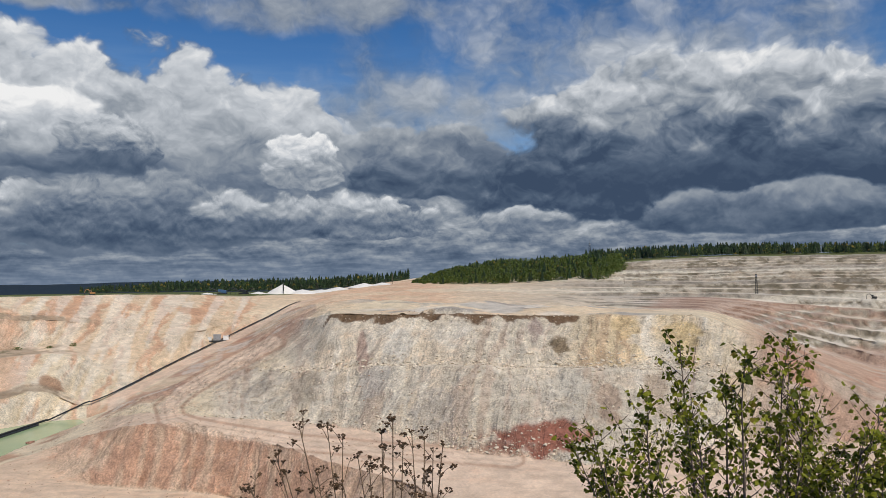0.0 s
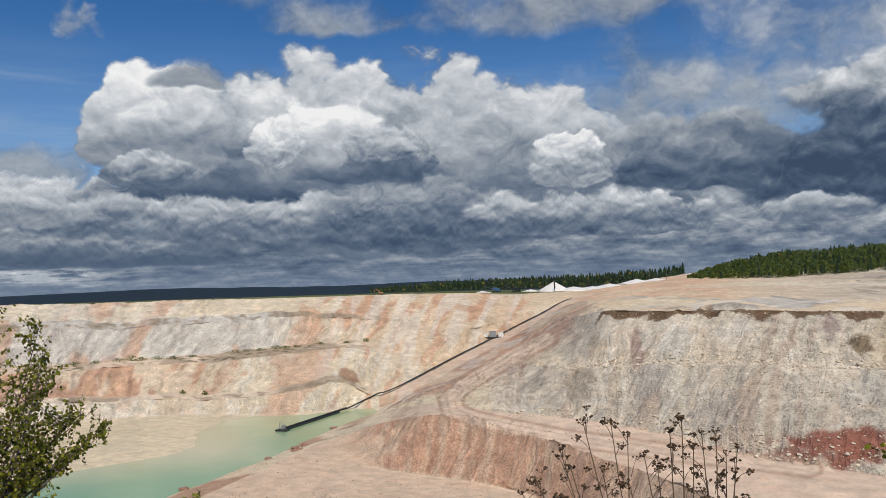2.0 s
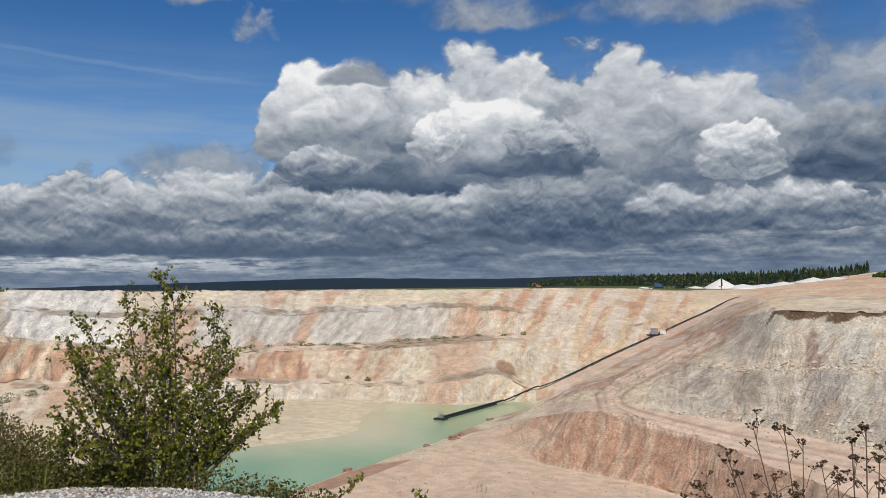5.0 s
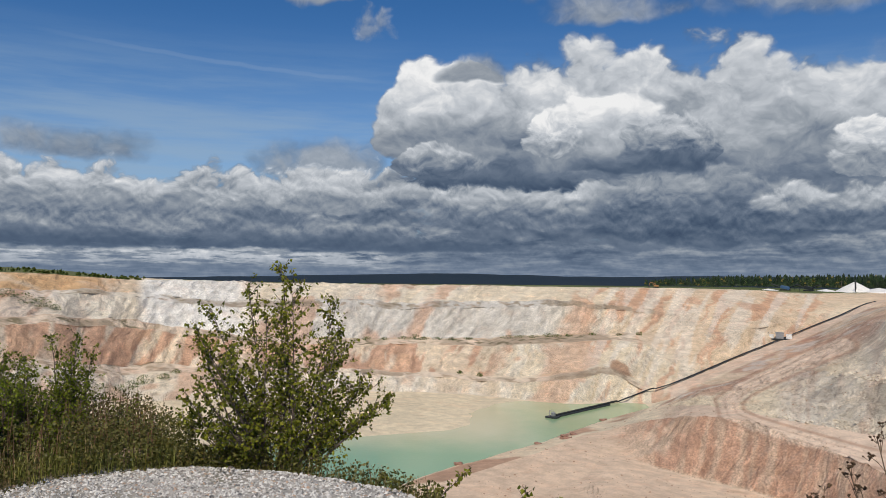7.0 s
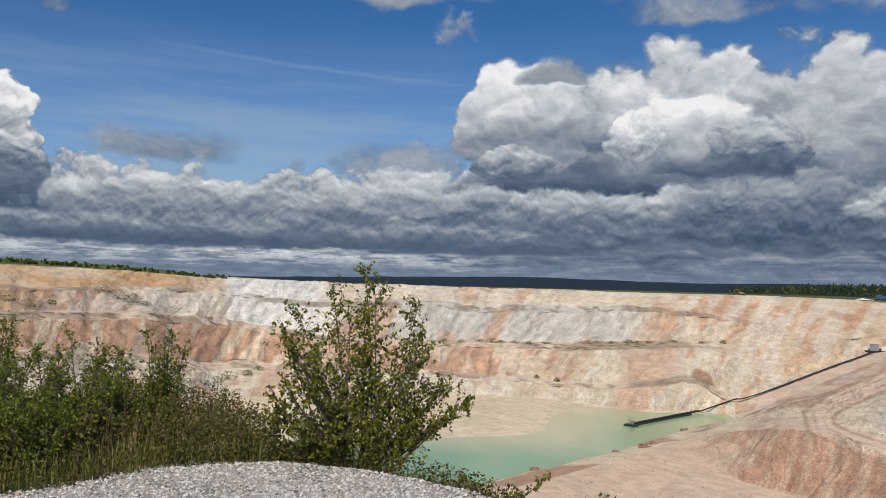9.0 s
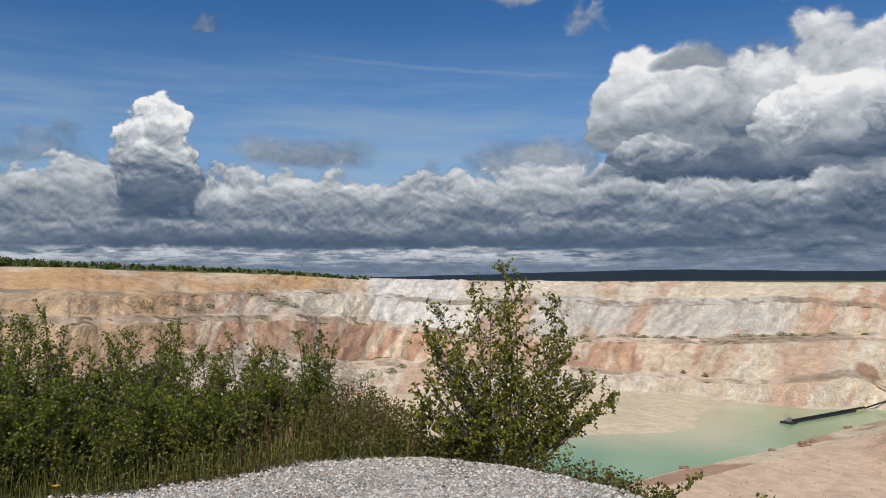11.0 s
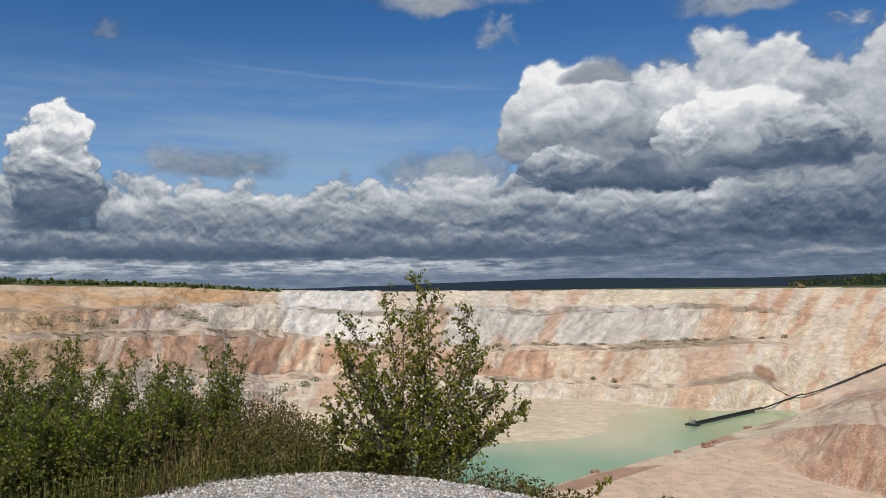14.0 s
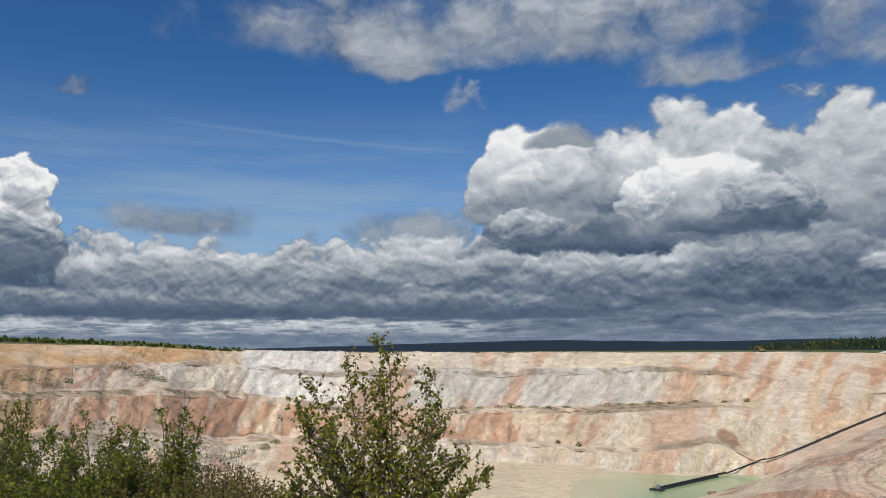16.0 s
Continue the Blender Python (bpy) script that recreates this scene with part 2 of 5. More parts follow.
def earth_material():
    """Kaolin, clay and soil: the tint comes with the surface, fine grain, streaks and rubble are added."""
    m, t, b = material("quarry_earth")
    at = t.nodes.new("ShaderNodeAttribute")
    at.attribute_name = "tint"
    v = place_vec(t)
    s = t.nodes.new("ShaderNodeSeparateXYZ")
    t.links.new(v, s.inputs[0])
    px, py, pz = (Val(t, s.outputs[i]) for i in range(3))
    nz = t.nodes.new("ShaderNodeSeparateXYZ")
    t.links.new(t.nodes.new("ShaderNodeNewGeometry").outputs["True Normal"], nz.inputs[0])
    slope = Val(t, nz.outputs[2]).ramp(0.985, 0.88)
    bearing = (-px)._op("ARCTAN2", py) * 300.0
    wander = fbm(t, v, 0.03, 3.0, 0.5) * 9.0
    rill = fbm(t, xyz(t, bearing * 0.34 + pz * 0.17 + wander, pz * 0.07, 0.0), 1.0, 7.0, 0.68)      # washed down the slopes
    grit = fbm(t, v, 1.7, 6.0, 0.65)
    patch = fbm(t, v, 0.25, 5.0, 0.6)
    stain = fbm(t, v, 0.05, 5.0, 0.6)
    strata = fbm(t, xyz(t, px * 0.02, py * 0.02, pz * 0.55), 1.0, 5.0, 0.6)
    furrow = (rill - 0.5) * slope + 0.5
    k = (((grit - 0.5) * (slope * 0.75 + 0.25) + 0.5).ramp(0.3, 0.7, 0.70, 1.22) * patch.ramp(0.3, 0.7, 0.84, 1.10) * stain.ramp(0.3, 0.7, 0.92, 1.06)
         * strata.ramp(0.3, 0.7, 0.93, 1.05) * furrow.ramp(0.3, 0.7, 0.77, 1.16))
    c = blend(t, 1.0, at.outputs["Color"], xyz(t, k, k, k), "MULTIPLY")
    warm = blend(t, fbm(t, v, 0.11, 6.0, 0.62).ramp(0.5, 0.72, 0.0, 0.3), c, blend(t, 1.0, c, (1.10, 0.88, 0.76), "MULTIPLY"))
    t.links.new(warm, b.inputs["Base Color"])
    b.inputs["Roughness"].default_value = 0.92
    b.inputs["Specular IOR Level"].default_value = 0.2
    bump(t, b, grit * (slope * 0.25 + 0.1) + patch * (slope * 0.2 + 0.2) + furrow * 1.2, 1.0, 1.5)
    return m


def water_material():
    m, t, b = material("pond_water")
    v = place_vec(t)
    s = t.nodes.new("ShaderNodeSeparateXYZ")
    t.links.new(v, s.inputs[0])
    px, py = Val(t, s.outputs[0]), Val(t, s.outputs[1])
    drift = (fbm(t, v, 0.02, 6.0, 0.6) - 0.5) * 60.0
    # silt washed in from the west clouds the shallows
    milky = (py - 255.0 + drift).ramp(-30.0, 60.0, 0.0, 0.6)
    far_off = (px * px + py * py).power(0.5)
    bearing = (-px)._op("ARCTAN2", py) * 57.2958
    shallow = (bearing + drift * 0.09).ramp(29.5, 36.0) * (far_off + drift * 0.8).ramp(228.0, 282.0)
    c = blend(t, milky, (0.20, 0.38, 0.20), (0.50, 0.55, 0.31))
    c = blend(t, shallow * 0.85, c, (0.66, 0.60, 0.40))
    t.links.new(c, b.inputs["Base Color"])
    b.inputs["Roughness"].default_value = 0.16
    b.inputs["Specular IOR Level"].default_value = 0.35
    bump(t, b, fbm(t, v, 0.9, 3.0, 0.5), 0.12, 0.25)
    return m


EARTH, WATER = earth_material(), water_material()

# ---- the ground: breaklines of the pit, each a row of (azimuth in degrees to the left of +y, distance, height) ----
flat_line = [
    (-60, 150, -42.4), (-28.3, 150, -42.4), (-24, 145, -42.4), (-21, 142, -42.4), (-18, 140, -42.4), (-10, 138, -43.4),
    (-2, 135, -44.4), (4, 155, -46.4), (8.5, 168, -47.4), (11, 182, -48.4), (14, 200, -48.4), (18, 212, -48.4),
    (21, 220, -48.4), (24, 230, -48.4), (26.5, 248, -48), (28.7, 200, -47.6), (31.2, 190, -47.6), (35.5, 180, -47.6),
    (41, 150, -47.4), (45.5, 140, -47.4), (52, 130, -47.4), (57, 130, -47.4), (59.3, 130, -47.4), (64, 130, -47.4),
    (71, 130, -47.4), (78, 130, -47.4), (92, 130, -38.4),
]
bank_line = [
    (-60, 165, -38.4), (-28.3, 165, -38.4), (-24, 158, -38.4), (-21, 154, -38.4), (-18, 150, -38.4), (-10, 146, -38.4),
    (-2, 145, -38.4), (4, 168, -37.9), (8.5, 183, -37.7), (11, 199, -37.7), (14, 218, -37.4), (18, 232, -34.9),
    (21, 240, -36.4), (24, 262, -41.4), (26.5, 268, -46.4), (28.7, 260, -47), (31.2, 235, -47), (35.5, 210, -47),
    (41, 185, -47), (45.5, 165, -47), (52, 150, -47.2), (57, 150, -47.2), (59.3, 150, -47.2), (64, 150, -47.2),
    (71, 150, -47.2), (78, 150, -47.2), (92, 150, -36.4),
]
road_line = [
    (-60, 215, -36), (-28.3, 215, -36), (-24, 203, -36.4), (-21, 197, -36.4), (-18, 190, -36), (-10, 172, -35.9),
    (-2, 181, -35.4), (4, 202, -35.4), (8.5, 215, -35.1), (11, 223, -34.9), (14, 229, -34.4), (18, 245, -34.9),
    (21, 265, -36.4), (24, 300, -43.4), (26.5, 305, -48.2), (28.7, 280, -48.3), (31.2, 255, -48.3), (35.5, 228, -48.3),
    (41, 199, -48.3), (45.5, 178, -48.3), (52, 160, -48.3), (57, 160, -48.3), (59.3, 160, -48.3), (64, 160, -47.9),
    (71, 160, -47.4), (78, 160, -47.4), (92, 160, -34.4),
]
bench_line = [
    (-60, 240, -31.4), (-28.3, 240, -32.4), (-24, 225, -25.4), (-21, 224, -23.9), (-18, 225, -22.4), (-10, 222, -21),
    (-2, 225, -20.7), (4, 235, -21.6), (8.5, 250, -23.4), (11, 262, -25), (14, 300, -27.4), (18, 290, -33.9),
    (21, 300, -38.4), (24, 330, -49.4), (26.5, 322, -52.4), (28.7, 305, -52.4), (31.2, 300, -52.4), (35.5, 276, -48.5),
    (41, 268, -48.1), (45.5, 262, -48.1), (52, 255, -48.1), (57, 250, -48.1), (59.3, 245, -48), (64, 230, -47),
    (71, 220, -44.4), (78, 210, -42.4), (92, 210, -30.4),
]
crest_line = [
    (-60, 265, -31.9), (-28.3, 265, -31.9), (-24, 240, -21.9), (-21, 252, -15.4), (-18, 258, -9.1), (-10, 258, -8.3),
    (-2, 260, -7.9), (4, 268, -8), (8.5, 290, -8.3), (11, 420, -14.9), (14, 390, -28.4), (18, 350, -37),
    (21, 345, -42.4), (24, 345, -48.9), (26.5, 347, -48.4), (28.7, 337, -48.4), (31.2, 340, -48.4), (35.5, 352, -48),
    (41, 360, -47.8), (45.5, 362, -47.8), (52, 345, -47.8), (57, 345, -47.8), (59.3, 345, -47.4), (64, 320, -42.8),
    (71, 290, -38.4), (78, 260, -34.4), (92, 260, -24.4),
]
ramp_line = [
    (-60, 420, -40.1), (-28.3, 420, -40.1), (-24, 430, -30.4), (-21, 400, -18.4), (-18, 330, -9.9), (-10, 360, -9.4),
    (-2, 380, -7.3), (4, 400, -5.7), (8.5, 430, -7), (11, 520, -12), (14, 466, -22.4), (18, 410, -33.4),
    (21, 378, -40.1), (24, 358, -44.9), (26.5, 368, -34.9), (28.7, 363, -36.9), (31.2, 362, -39.9), (35.5, 370, -42.2),
    (41, 375, -40.4), (45.5, 375, -39.1), (52, 372, -36.4), (57, 398, -37.9), (59.3, 385, -38.4), (64, 345, -29.5),
    (71, 312, -25.4), (78, 280, -28.4), (92, 280, -18.4),
]
step_line = [
    (-60, 520, -16.4), (-28.3, 520, -16.4), (-24, 530, -13.4), (-21, 525, -10.4), (-18, 520, -8.4), (-10, 540, -7.9),
    (-2, 560, -3.9), (4, 560, -3.4), (8.5, 560, -5.4), (11, 535, -9.4), (14, 482, -17.4), (18, 432, -22.4),
    (21, 430, -24.4), (24, 430, -23.9), (26.5, 425, -24), (28.7, 420, -25.2), (31.2, 412, -25.8), (35.5, 415, -27.6),
    (41, 415, -27.6), (45.5, 412, -27.2), (52, 405, -26), (57, 412, -22.0), (59.3, 402, -17.6), (64, 380, -15.2),
    (71, 345, -13.6), (78, 310, -11.4), (92, 310, -8.4),
]
ledge_line = [
    (-60, 640, 1.6), (-28.3, 640, 1.6), (-24, 640, 2.7), (-21, 645, 1.6), (-18, 650, 0.6), (-10, 660, 3.9),
    (-2, 680, 2.1), (4, 680, 2.6), (8.5, 640, -3.4), (11, 550, -7.4), (14, 505, -12.4), (18, 465, -13),
    (21, 460, -13.9), (24, 450, -12.4), (26.5, 445, -10.4), (28.7, 440, -8.8), (31.2, 436, -9.1), (35.5, 440, -9.9),
    (41, 440, -9.9), (45.5, 438, -8.8), (52, 435, -10.4), (57, 434, -8.4), (59.3, 428, -4.8), (64, 408, -4.3),
    (71, 375, -3.6), (78, 345, -2), (92, 345, -0.4),
]
rim_line = [
    (-60, 760, 21.4), (-28.3, 760, 21.4), (-24, 760, 22.1), (-21, 760, 22.4), (-18, 760, 22.6), (-10, 760, 18.6),
    (-2, 780, 14.6), (4, 800, 4.6), (8.5, 700, -2.4), (11, 600, -4.4), (14, 560, -4), (18, 520, -2.3),
    (21, 505, -1.5), (24, 490, -1.7), (26.5, 480, -1.7), (28.7, 470, -1.8), (31.2, 465, -1.6), (35.5, 465, -0.8),
    (41, 464, -0.7), (45.5, 462, -0.7), (52, 458, 0), (57, 455, 0.6), (59.3, 450, 0.9), (64, 430, 3.1),
    (71, 410, 4.3), (78, 385, 5.6), (92, 385, 6.6),
]
plain_line = [
    (-60, 900, 27.6), (-28.3, 900, 27.6), (-24, 900, 28.6), (-21, 900, 28.6), (-18, 900, 28.6), (-10, 900, 25.6),
    (-2, 900, 19.6), (4, 900, 3.6), (8.5, 850, -2.4), (11, 700, -3.4), (14, 680, -3.4), (18, 640, -2.4),
    (21, 620, -2.4), (24, 620, -2.4), (26.5, 600, -2.4), (28.7, 600, -2.4), (31.2, 590, -2.4), (35.5, 590, -2.4),
    (41, 590, -2.4), (45.5, 590, -2.4), (52, 590, -1.4), (57, 590, 0.6), (59.3, 580, 1.6), (64, 520, 6.1),
    (71, 500, 8.1), (78, 470, 10.1), (92, 470, 11.6),
]
WATER_Z = -48.4
LINES = [flat_line, bank_line, road_line, bench_line, crest_line, ramp_line, step_line, ledge_line, rim_line, plain_line]


def lattice(ix, iy, seed):
    h = (ix.astype(np.int64) * 374761393 + iy.astype(np.int64) * 668265263 + seed * 974634777) & 0x7FFFFFFF
    h = ((h ^ (h >> 13)) * 1274126177) & 0x7FFFFFFF
    return ((h ^ (h >> 16)) & 0xFFFF) / 65535.0


def value_noise(x, y, seed=0):
    ix, iy = np.floor(x).astype(np.int64), np.floor(y).astype(np.int64)
    fx, fy = x - ix, y - iy
    fx, fy = fx * fx * (3 - 2 * fx), fy * fy * (3 - 2 * fy)
    a, b = lattice(ix, iy, seed), lattice(ix + 1, iy, seed)
    c, d = lattice(ix, iy + 1, seed), lattice(ix + 1, iy + 1, seed)
    return (a * (1 - fx) + b * fx) * (1 - fy) + (c * (1 - fx) + d * fx) * fy


def cloudy(x, y, octaves=4, seed=0):
    total, amp, norm = 0.0, 1.0, 0.0
    for k in range(octaves):
        total = total + amp * value_noise(x * 2.0 ** k + 17.3 * k, y * 2.0 ** k - 9.1 * k, seed + k)
        norm, amp = norm + amp, amp * 0.5
    return total / norm


def ease(x, a, b):
    k = np.clip((x - a) / (b - a), 0, 1)
    return k * k * (3 - 2 * k)


def smooth_line(line, az):
    a = np.array(line, float)
    fine = np.arange(-62.0, 94.0, 0.2)
    out = []
    for k in (1, 2):
        v = np.interp(fine, a[:, 0], a[:, k])
        v = np.convolve(np.pad(v, 4, "edge"), np.ones(9) / 9, "valid")
        out.append(np.interp(az, fine, v))
    return out


def near_ground(x, y):
    """The gravel pad at the viewpoint and the overgrown lip round it."""
    r, az = np.hypot(x, y), np.degrees(np.arctan2(-x, y))
    lip = np.interp(az, [-180, -60, -20, 10, 30, 41, 49, 55, 63, 68.5, 76, 100, 180], [9, 5, 2.6, 3.0, 4.4, 6.2, 6.9, 7.2, 7.0, 6.6, 6.35, 7, 9])
    over = np.clip(r - lip, 0, None)
    fall = np.interp(az, [-180, -70, -40, 40, 50, 54, 59, 66, 76, 95, 130, 180], [0.0, 0.25, 0.62, 0.62, 0.45, 0.2, 0.03, 0.02, 0.02, 0.03, 0.02, 0.0])
    z = -over * fall - 0.2 * ease(over, 0, 1.2) * ease(fall, 0.05, 0.3)
    z = z + 0.10 * (cloudy(x * 0.9, y * 0.9, 3, 5) - 0.5) * ease(over, 0.2, 2.0)
    return z, over


def near_height(x, y):
    i, j = min(max((x + 12.0) / 0.06, 0.0), 398.0), min(max((y + 12.0) / 0.06, 0.0), 398.0)
    a, b = int(i), int(j)
    u, v = i - a, j - b
    return ((NEAR_Z[a][b] * (1 - u) + NEAR_Z[a + 1][b] * u) * (1 - v) + (NEAR_Z[a][b + 1] * (1 - u) + NEAR_Z[a + 1][b + 1] * u) * v)


near_axis = np.arange(400) * 0.06 - 12.0
NEAR_Z = near_ground(*np.meshgrid(near_axis, near_axis, indexing="ij"))[0].tolist()


VIEW = np.arange(-31.0, 84.01, 0.115)
AZ = np.concatenate([np.arange(-180, -62, 4.0), np.arange(-62, -31, 1.0), VIEW, np.arange(85, 94, 1.0), np.arange(94, 180, 4.0)])
inner = np.clip(AZ, -60, 92)
KNOTS = [smooth_line(line, inner) for line in LINES]
STEPS = [26, 24, 30, 50, 60, 56, 56, 56, 64, 14]      # rows between one breakline and the next
NEAR = np.concatenate([[0.02], np.arange(0.35, 10.0, 0.22)])
MIDR = 10.0 * (100 / 10.0) ** np.linspace(0, 1, 26)[1:]
rows_r, rows_z, rows_seg, rows_riser = [], [], [], []
az_r = np.radians(AZ)
sx, cy = -np.sin(az_r), np.cos(az_r)
behind = ease(np.abs(AZ - 16), 78, 96)                 # 1 behind the viewpoint: a level meadow
for r in NEAR:
    z, _ = near_ground(r * sx, r * cy)
    rows_r.append(np.full(len(AZ), r)), rows_z.append(z), rows_seg.append(-2), rows_riser.append(z * 0)
z_edge, _ = near_ground(9.95 * sx, 9.95 * cy)
for r in MIDR:
    k = (r - 10) / 90.0
    z = z_edge + (np.interp(AZ, [-62, 92], [-44, -40]) - z_edge) * k ** 0.8
    z = z * (1 - behind) + near_ground(r * sx, r * cy)[0] * behind * 0.3
    rows_r.append(np.full(len(AZ), r)), rows_z.append(z), rows_seg.append(-1), rows_riser.append(z * 0)
previous = (rows_r[-1], rows_z[-1])
terraces = ease(-AZ, -2.0, 15.0)                       # cut steps of the far right-hand face
for seg, (r1, z1) in enumerate(KNOTS):
    z1 = z1 * (1 - behind) + 0.6 * behind
    if seg in (5, 6, 7):                               # uneven benches
        z1 = z1 + (cloudy(AZ * 0.45, np.full(len(AZ), seg * 5.0), 4, 61) - 0.5) * 3.0 * ease(AZ, 25, 28)
        r1 = r1 + (cloudy(AZ * 0.6, np.full(len(AZ), seg * 7.0), 4, 67) - 0.5) * 9.0 * ease(AZ, 25, 28)
    r0, z0 = previous
    for i in range(1, STEPS[seg] + 1):
        t = i / STEPS[seg]
        tz, tread = np.full(len(AZ), t), np.zeros(len(AZ))
        if seg in (3, 4):                              # a ledge half way up the heap, a rounded brow
            tz = t + (min(1.0, t / 0.88) - t) * (1 - ease(AZ, 9, 13))
        if seg in (5, 6, 7):                           # haul benches of the far wall
            tz = t + (float(np.interp(t, [0, 0.06, 0.60, 1.0], [0, 0.03, 0.82, 1.0])) - t) * ease(AZ, 22, 25)
            tread = -ease(np.full(len(AZ), t), 0.6, 0.66) * (1 - 0.6 * ease(np.full(len(AZ), t), 0.92, 1.0)) * ease(AZ, 22, 25)
        if seg in (6, 7, 8):
            count = (5, 4, 8)[seg - 6]
            s = t * count + 0.5 * (cloudy(AZ * 0.22, np.full(len(AZ), seg * 9.0), 3, 40) - 0.5)
            frac = s - np.floor(s)
            stair = (np.floor(s) + ease(frac, 0.5, 0.78)) / count
            tz = tz + (np.clip(stair, 0, 1) - t) * terraces
            tread = tread + ease(frac, 0.46, 0.56) * (1 - ease(frac, 0.74, 0.84)) * terraces
        zz = z0 + (z1 - z0) * tz
        if seg == 3:                                   # the bed of the pond
            zz = zz - 4.0 * math.sin(math.pi * t) * ease(AZ, 26, 30)
        rows_r.append(r0 + (r1 - r0) * t), rows_z.append(zz), rows_seg.append(seg), rows_riser.append(tread)
    previous = (r1, z1)
FAR = np.concatenate([1000 * (4600 / 1000.0) ** np.linspace(0, 1, 40)])
hills = np.interp(AZ, [-180, -40, 8, 20, 27, 38, 46, 53, 60, 75, 180], [20, 40, 58, 60, 50, 63, 48, 36, 22, 30, 20]) + 6 * (cloudy(AZ * 0.5, AZ * 0, 4, 3) - 0.5)
r0, z0 = previous
for r in FAR:
    k = (r - 1000) / 3600
    plainz = z0 * (1 - k) - 24 * k
    rows_r.append(np.full(len(AZ), r)), rows_seg.append(20), rows_riser.append(AZ * 0)
    rows_z.append(plainz + hills * ease(np.full(len(AZ), k), 0.5, 0.9) * (1.0 - 0.55 * ease(np.full(len(AZ), k), 0.92, 1.0)))
R, Z, SEG = np.array(rows_r), np.array(rows_z), np.array(rows_seg)[:, None] + np.zeros(len(AZ))
X, Y = R * sx, R * cy
A2 = np.broadcast_to(AZ, R.shape)
RISER = np.array(rows_riser)

# steepness along the line of sight decides where gullies run
drop = np.abs(np.gradient(Z, axis=0)) / (np.abs(np.gradient(R, axis=0)) + 0.05)
steep = ease(drop, 0.12, 0.45) * ((SEG >= 0) & (SEG <= 8))
along = np.radians(A2) * 300.0
gully = cloudy(along * 0.07, Z * 0.02 + R * 0.006, 3, 11)
lean = along + Z * 0.35
rills = 1.2 * (1 - np.abs(2 * cloudy(lean * 0.15 + 1.5 * cloudy(X * 0.02, Y * 0.02, 2, 14), Z * 0.03, 3, 13) - 1)) - 0.4
ridge = 1 - np.abs(2 * cloudy(along * 0.33 + 3 * gully, Z * 0.03, 3, 23) - 1)
heave = cloudy(X * 0.035, Y * 0.035, 4, 31) - 0.5
crumble = cloudy(X * 0.3, Y * 0.3, 4, 37) - 0.5
slump = cloudy(X * 0.07, Y * 0.07, 4, 43) - 0.5
silt = ease(A2, 29, 33) * ((SEG == 3) | (SEG == 4))
pit = ((SEG >= 0) & (SEG <= 9)).astype(float) * (1 - behind)
under = ease(Z, WATER_Z + 2.5, WATER_Z + 0.2)
soft = 1 - ease(A2, 12, 15) * (1 - ease(A2, 22, 25)) * (SEG == 5) * 0.8
push = (gully - 0.5) * 5.0 * steep + (ridge - 0.6) * 1.6 * steep + (rills - 0.5) * 5.0 * np.clip(R / 450.0, 0, 1.1) ** 2.2 * steep * (1 - 0.6 * terraces) + slump * 2.0 * steep * (1 - 0.75 * terraces)
R2 = R + push * pit * soft
Z2 = Z + pit * soft * (heave * 1.8 * (1 - 0.8 * under) + crumble * (1.7 * (0.25 + steep)) * (1 - 0.85 * silt) * (1 - 0.7 * under) + (ridge - 0.6) * 1.0 * steep)
Z2 = Z2 + crumble * 2.2 * ((SEG >= 3) & (SEG <= 4)) * ease(A2, 9, 12) * (1 - ease(A2, 21, 24)) * pit
mounds = ease(A2, -14, -10) * (1 - ease(A2, 8, 9.5)) * ((SEG == 5) | (SEG == 6))
Z2 = Z2 + mounds * (cloudy(X * 0.045, Y * 0.045, 4, 181) - 0.5) * 5.0
Z2 = Z2 + silt * (cloudy(X * 0.018, Y * 0.018, 4, 47) - 0.5) * 1.1
X, Y, Z = R2 * sx, R2 * cy, Z2

# ---- tint: which clay, kaolin, rubble or soil lies where ----
def lay(base, colour, amount):
    return base + (np.array(colour) - base) * amount[..., None]


LEDGE_0 = np.clip(-RISER, 0, 1)
wide = cloudy(X * 0.012, Y * 0.012, 4, 51)
mott = cloudy(X * 0.05 + 3, Y * 0.05, 4, 61)
streaks = cloudy(lean * 0.10 + 2.0 * mott, Z * 0.035, 4, 71)     # run down the slopes
fine_streaks = cloudy(lean * 0.4 + 3.0 * mott, Z * 0.07, 3, 77)
bands = cloudy(A2 * 0.04 + wide, Z * 0.28, 4, 83)                # lie level
WHITE, CREAM, PINK, RED, RUST, GREY, OCHRE, SOIL, GRASS = ((0.81, 0.75, 0.63), (0.77, 0.65, 0.47), (0.72, 0.54, 0.37), (0.50, 0.21, 0.12), (0.36, 0.20, 0.12), (0.74, 0.65, 0.52), (0.74, 0.56, 0.31), (0.22, 0.15, 0.09), (0.09, 0.11, 0.035))
tint = np.zeros(R.shape + (3,)) + np.array(CREAM)
tint = lay(tint, PINK, ease(wide, 0.42, 0.62) * 0.6)
tint = lay(tint, WHITE, ease(fine_streaks, 0.52, 0.64) * 0.55 * steep)
tint = lay(tint, (0.66, 0.52, 0.34), ease(cloudy(lean * 0.22, Z * 0.05, 4, 79), 0.56, 0.66) * 0.5 * steep)
tint = lay(tint, WHITE, ease(streaks, 0.48, 0.66) * 0.6 * steep)
tint = lay(tint, (0.76, 0.55, 0.40), ((SEG == 0) | (SEG == 1)) * 0.7)
wall = ease(A2, 22, 27) * (SEG >= 5) * (SEG <= 8)
tint = lay(tint, (0.80, 0.72, 0.60), wall * ease(A2, 27, 40) * (0.35 + 0.4 * ease(streaks, 0.35, 0.6)))
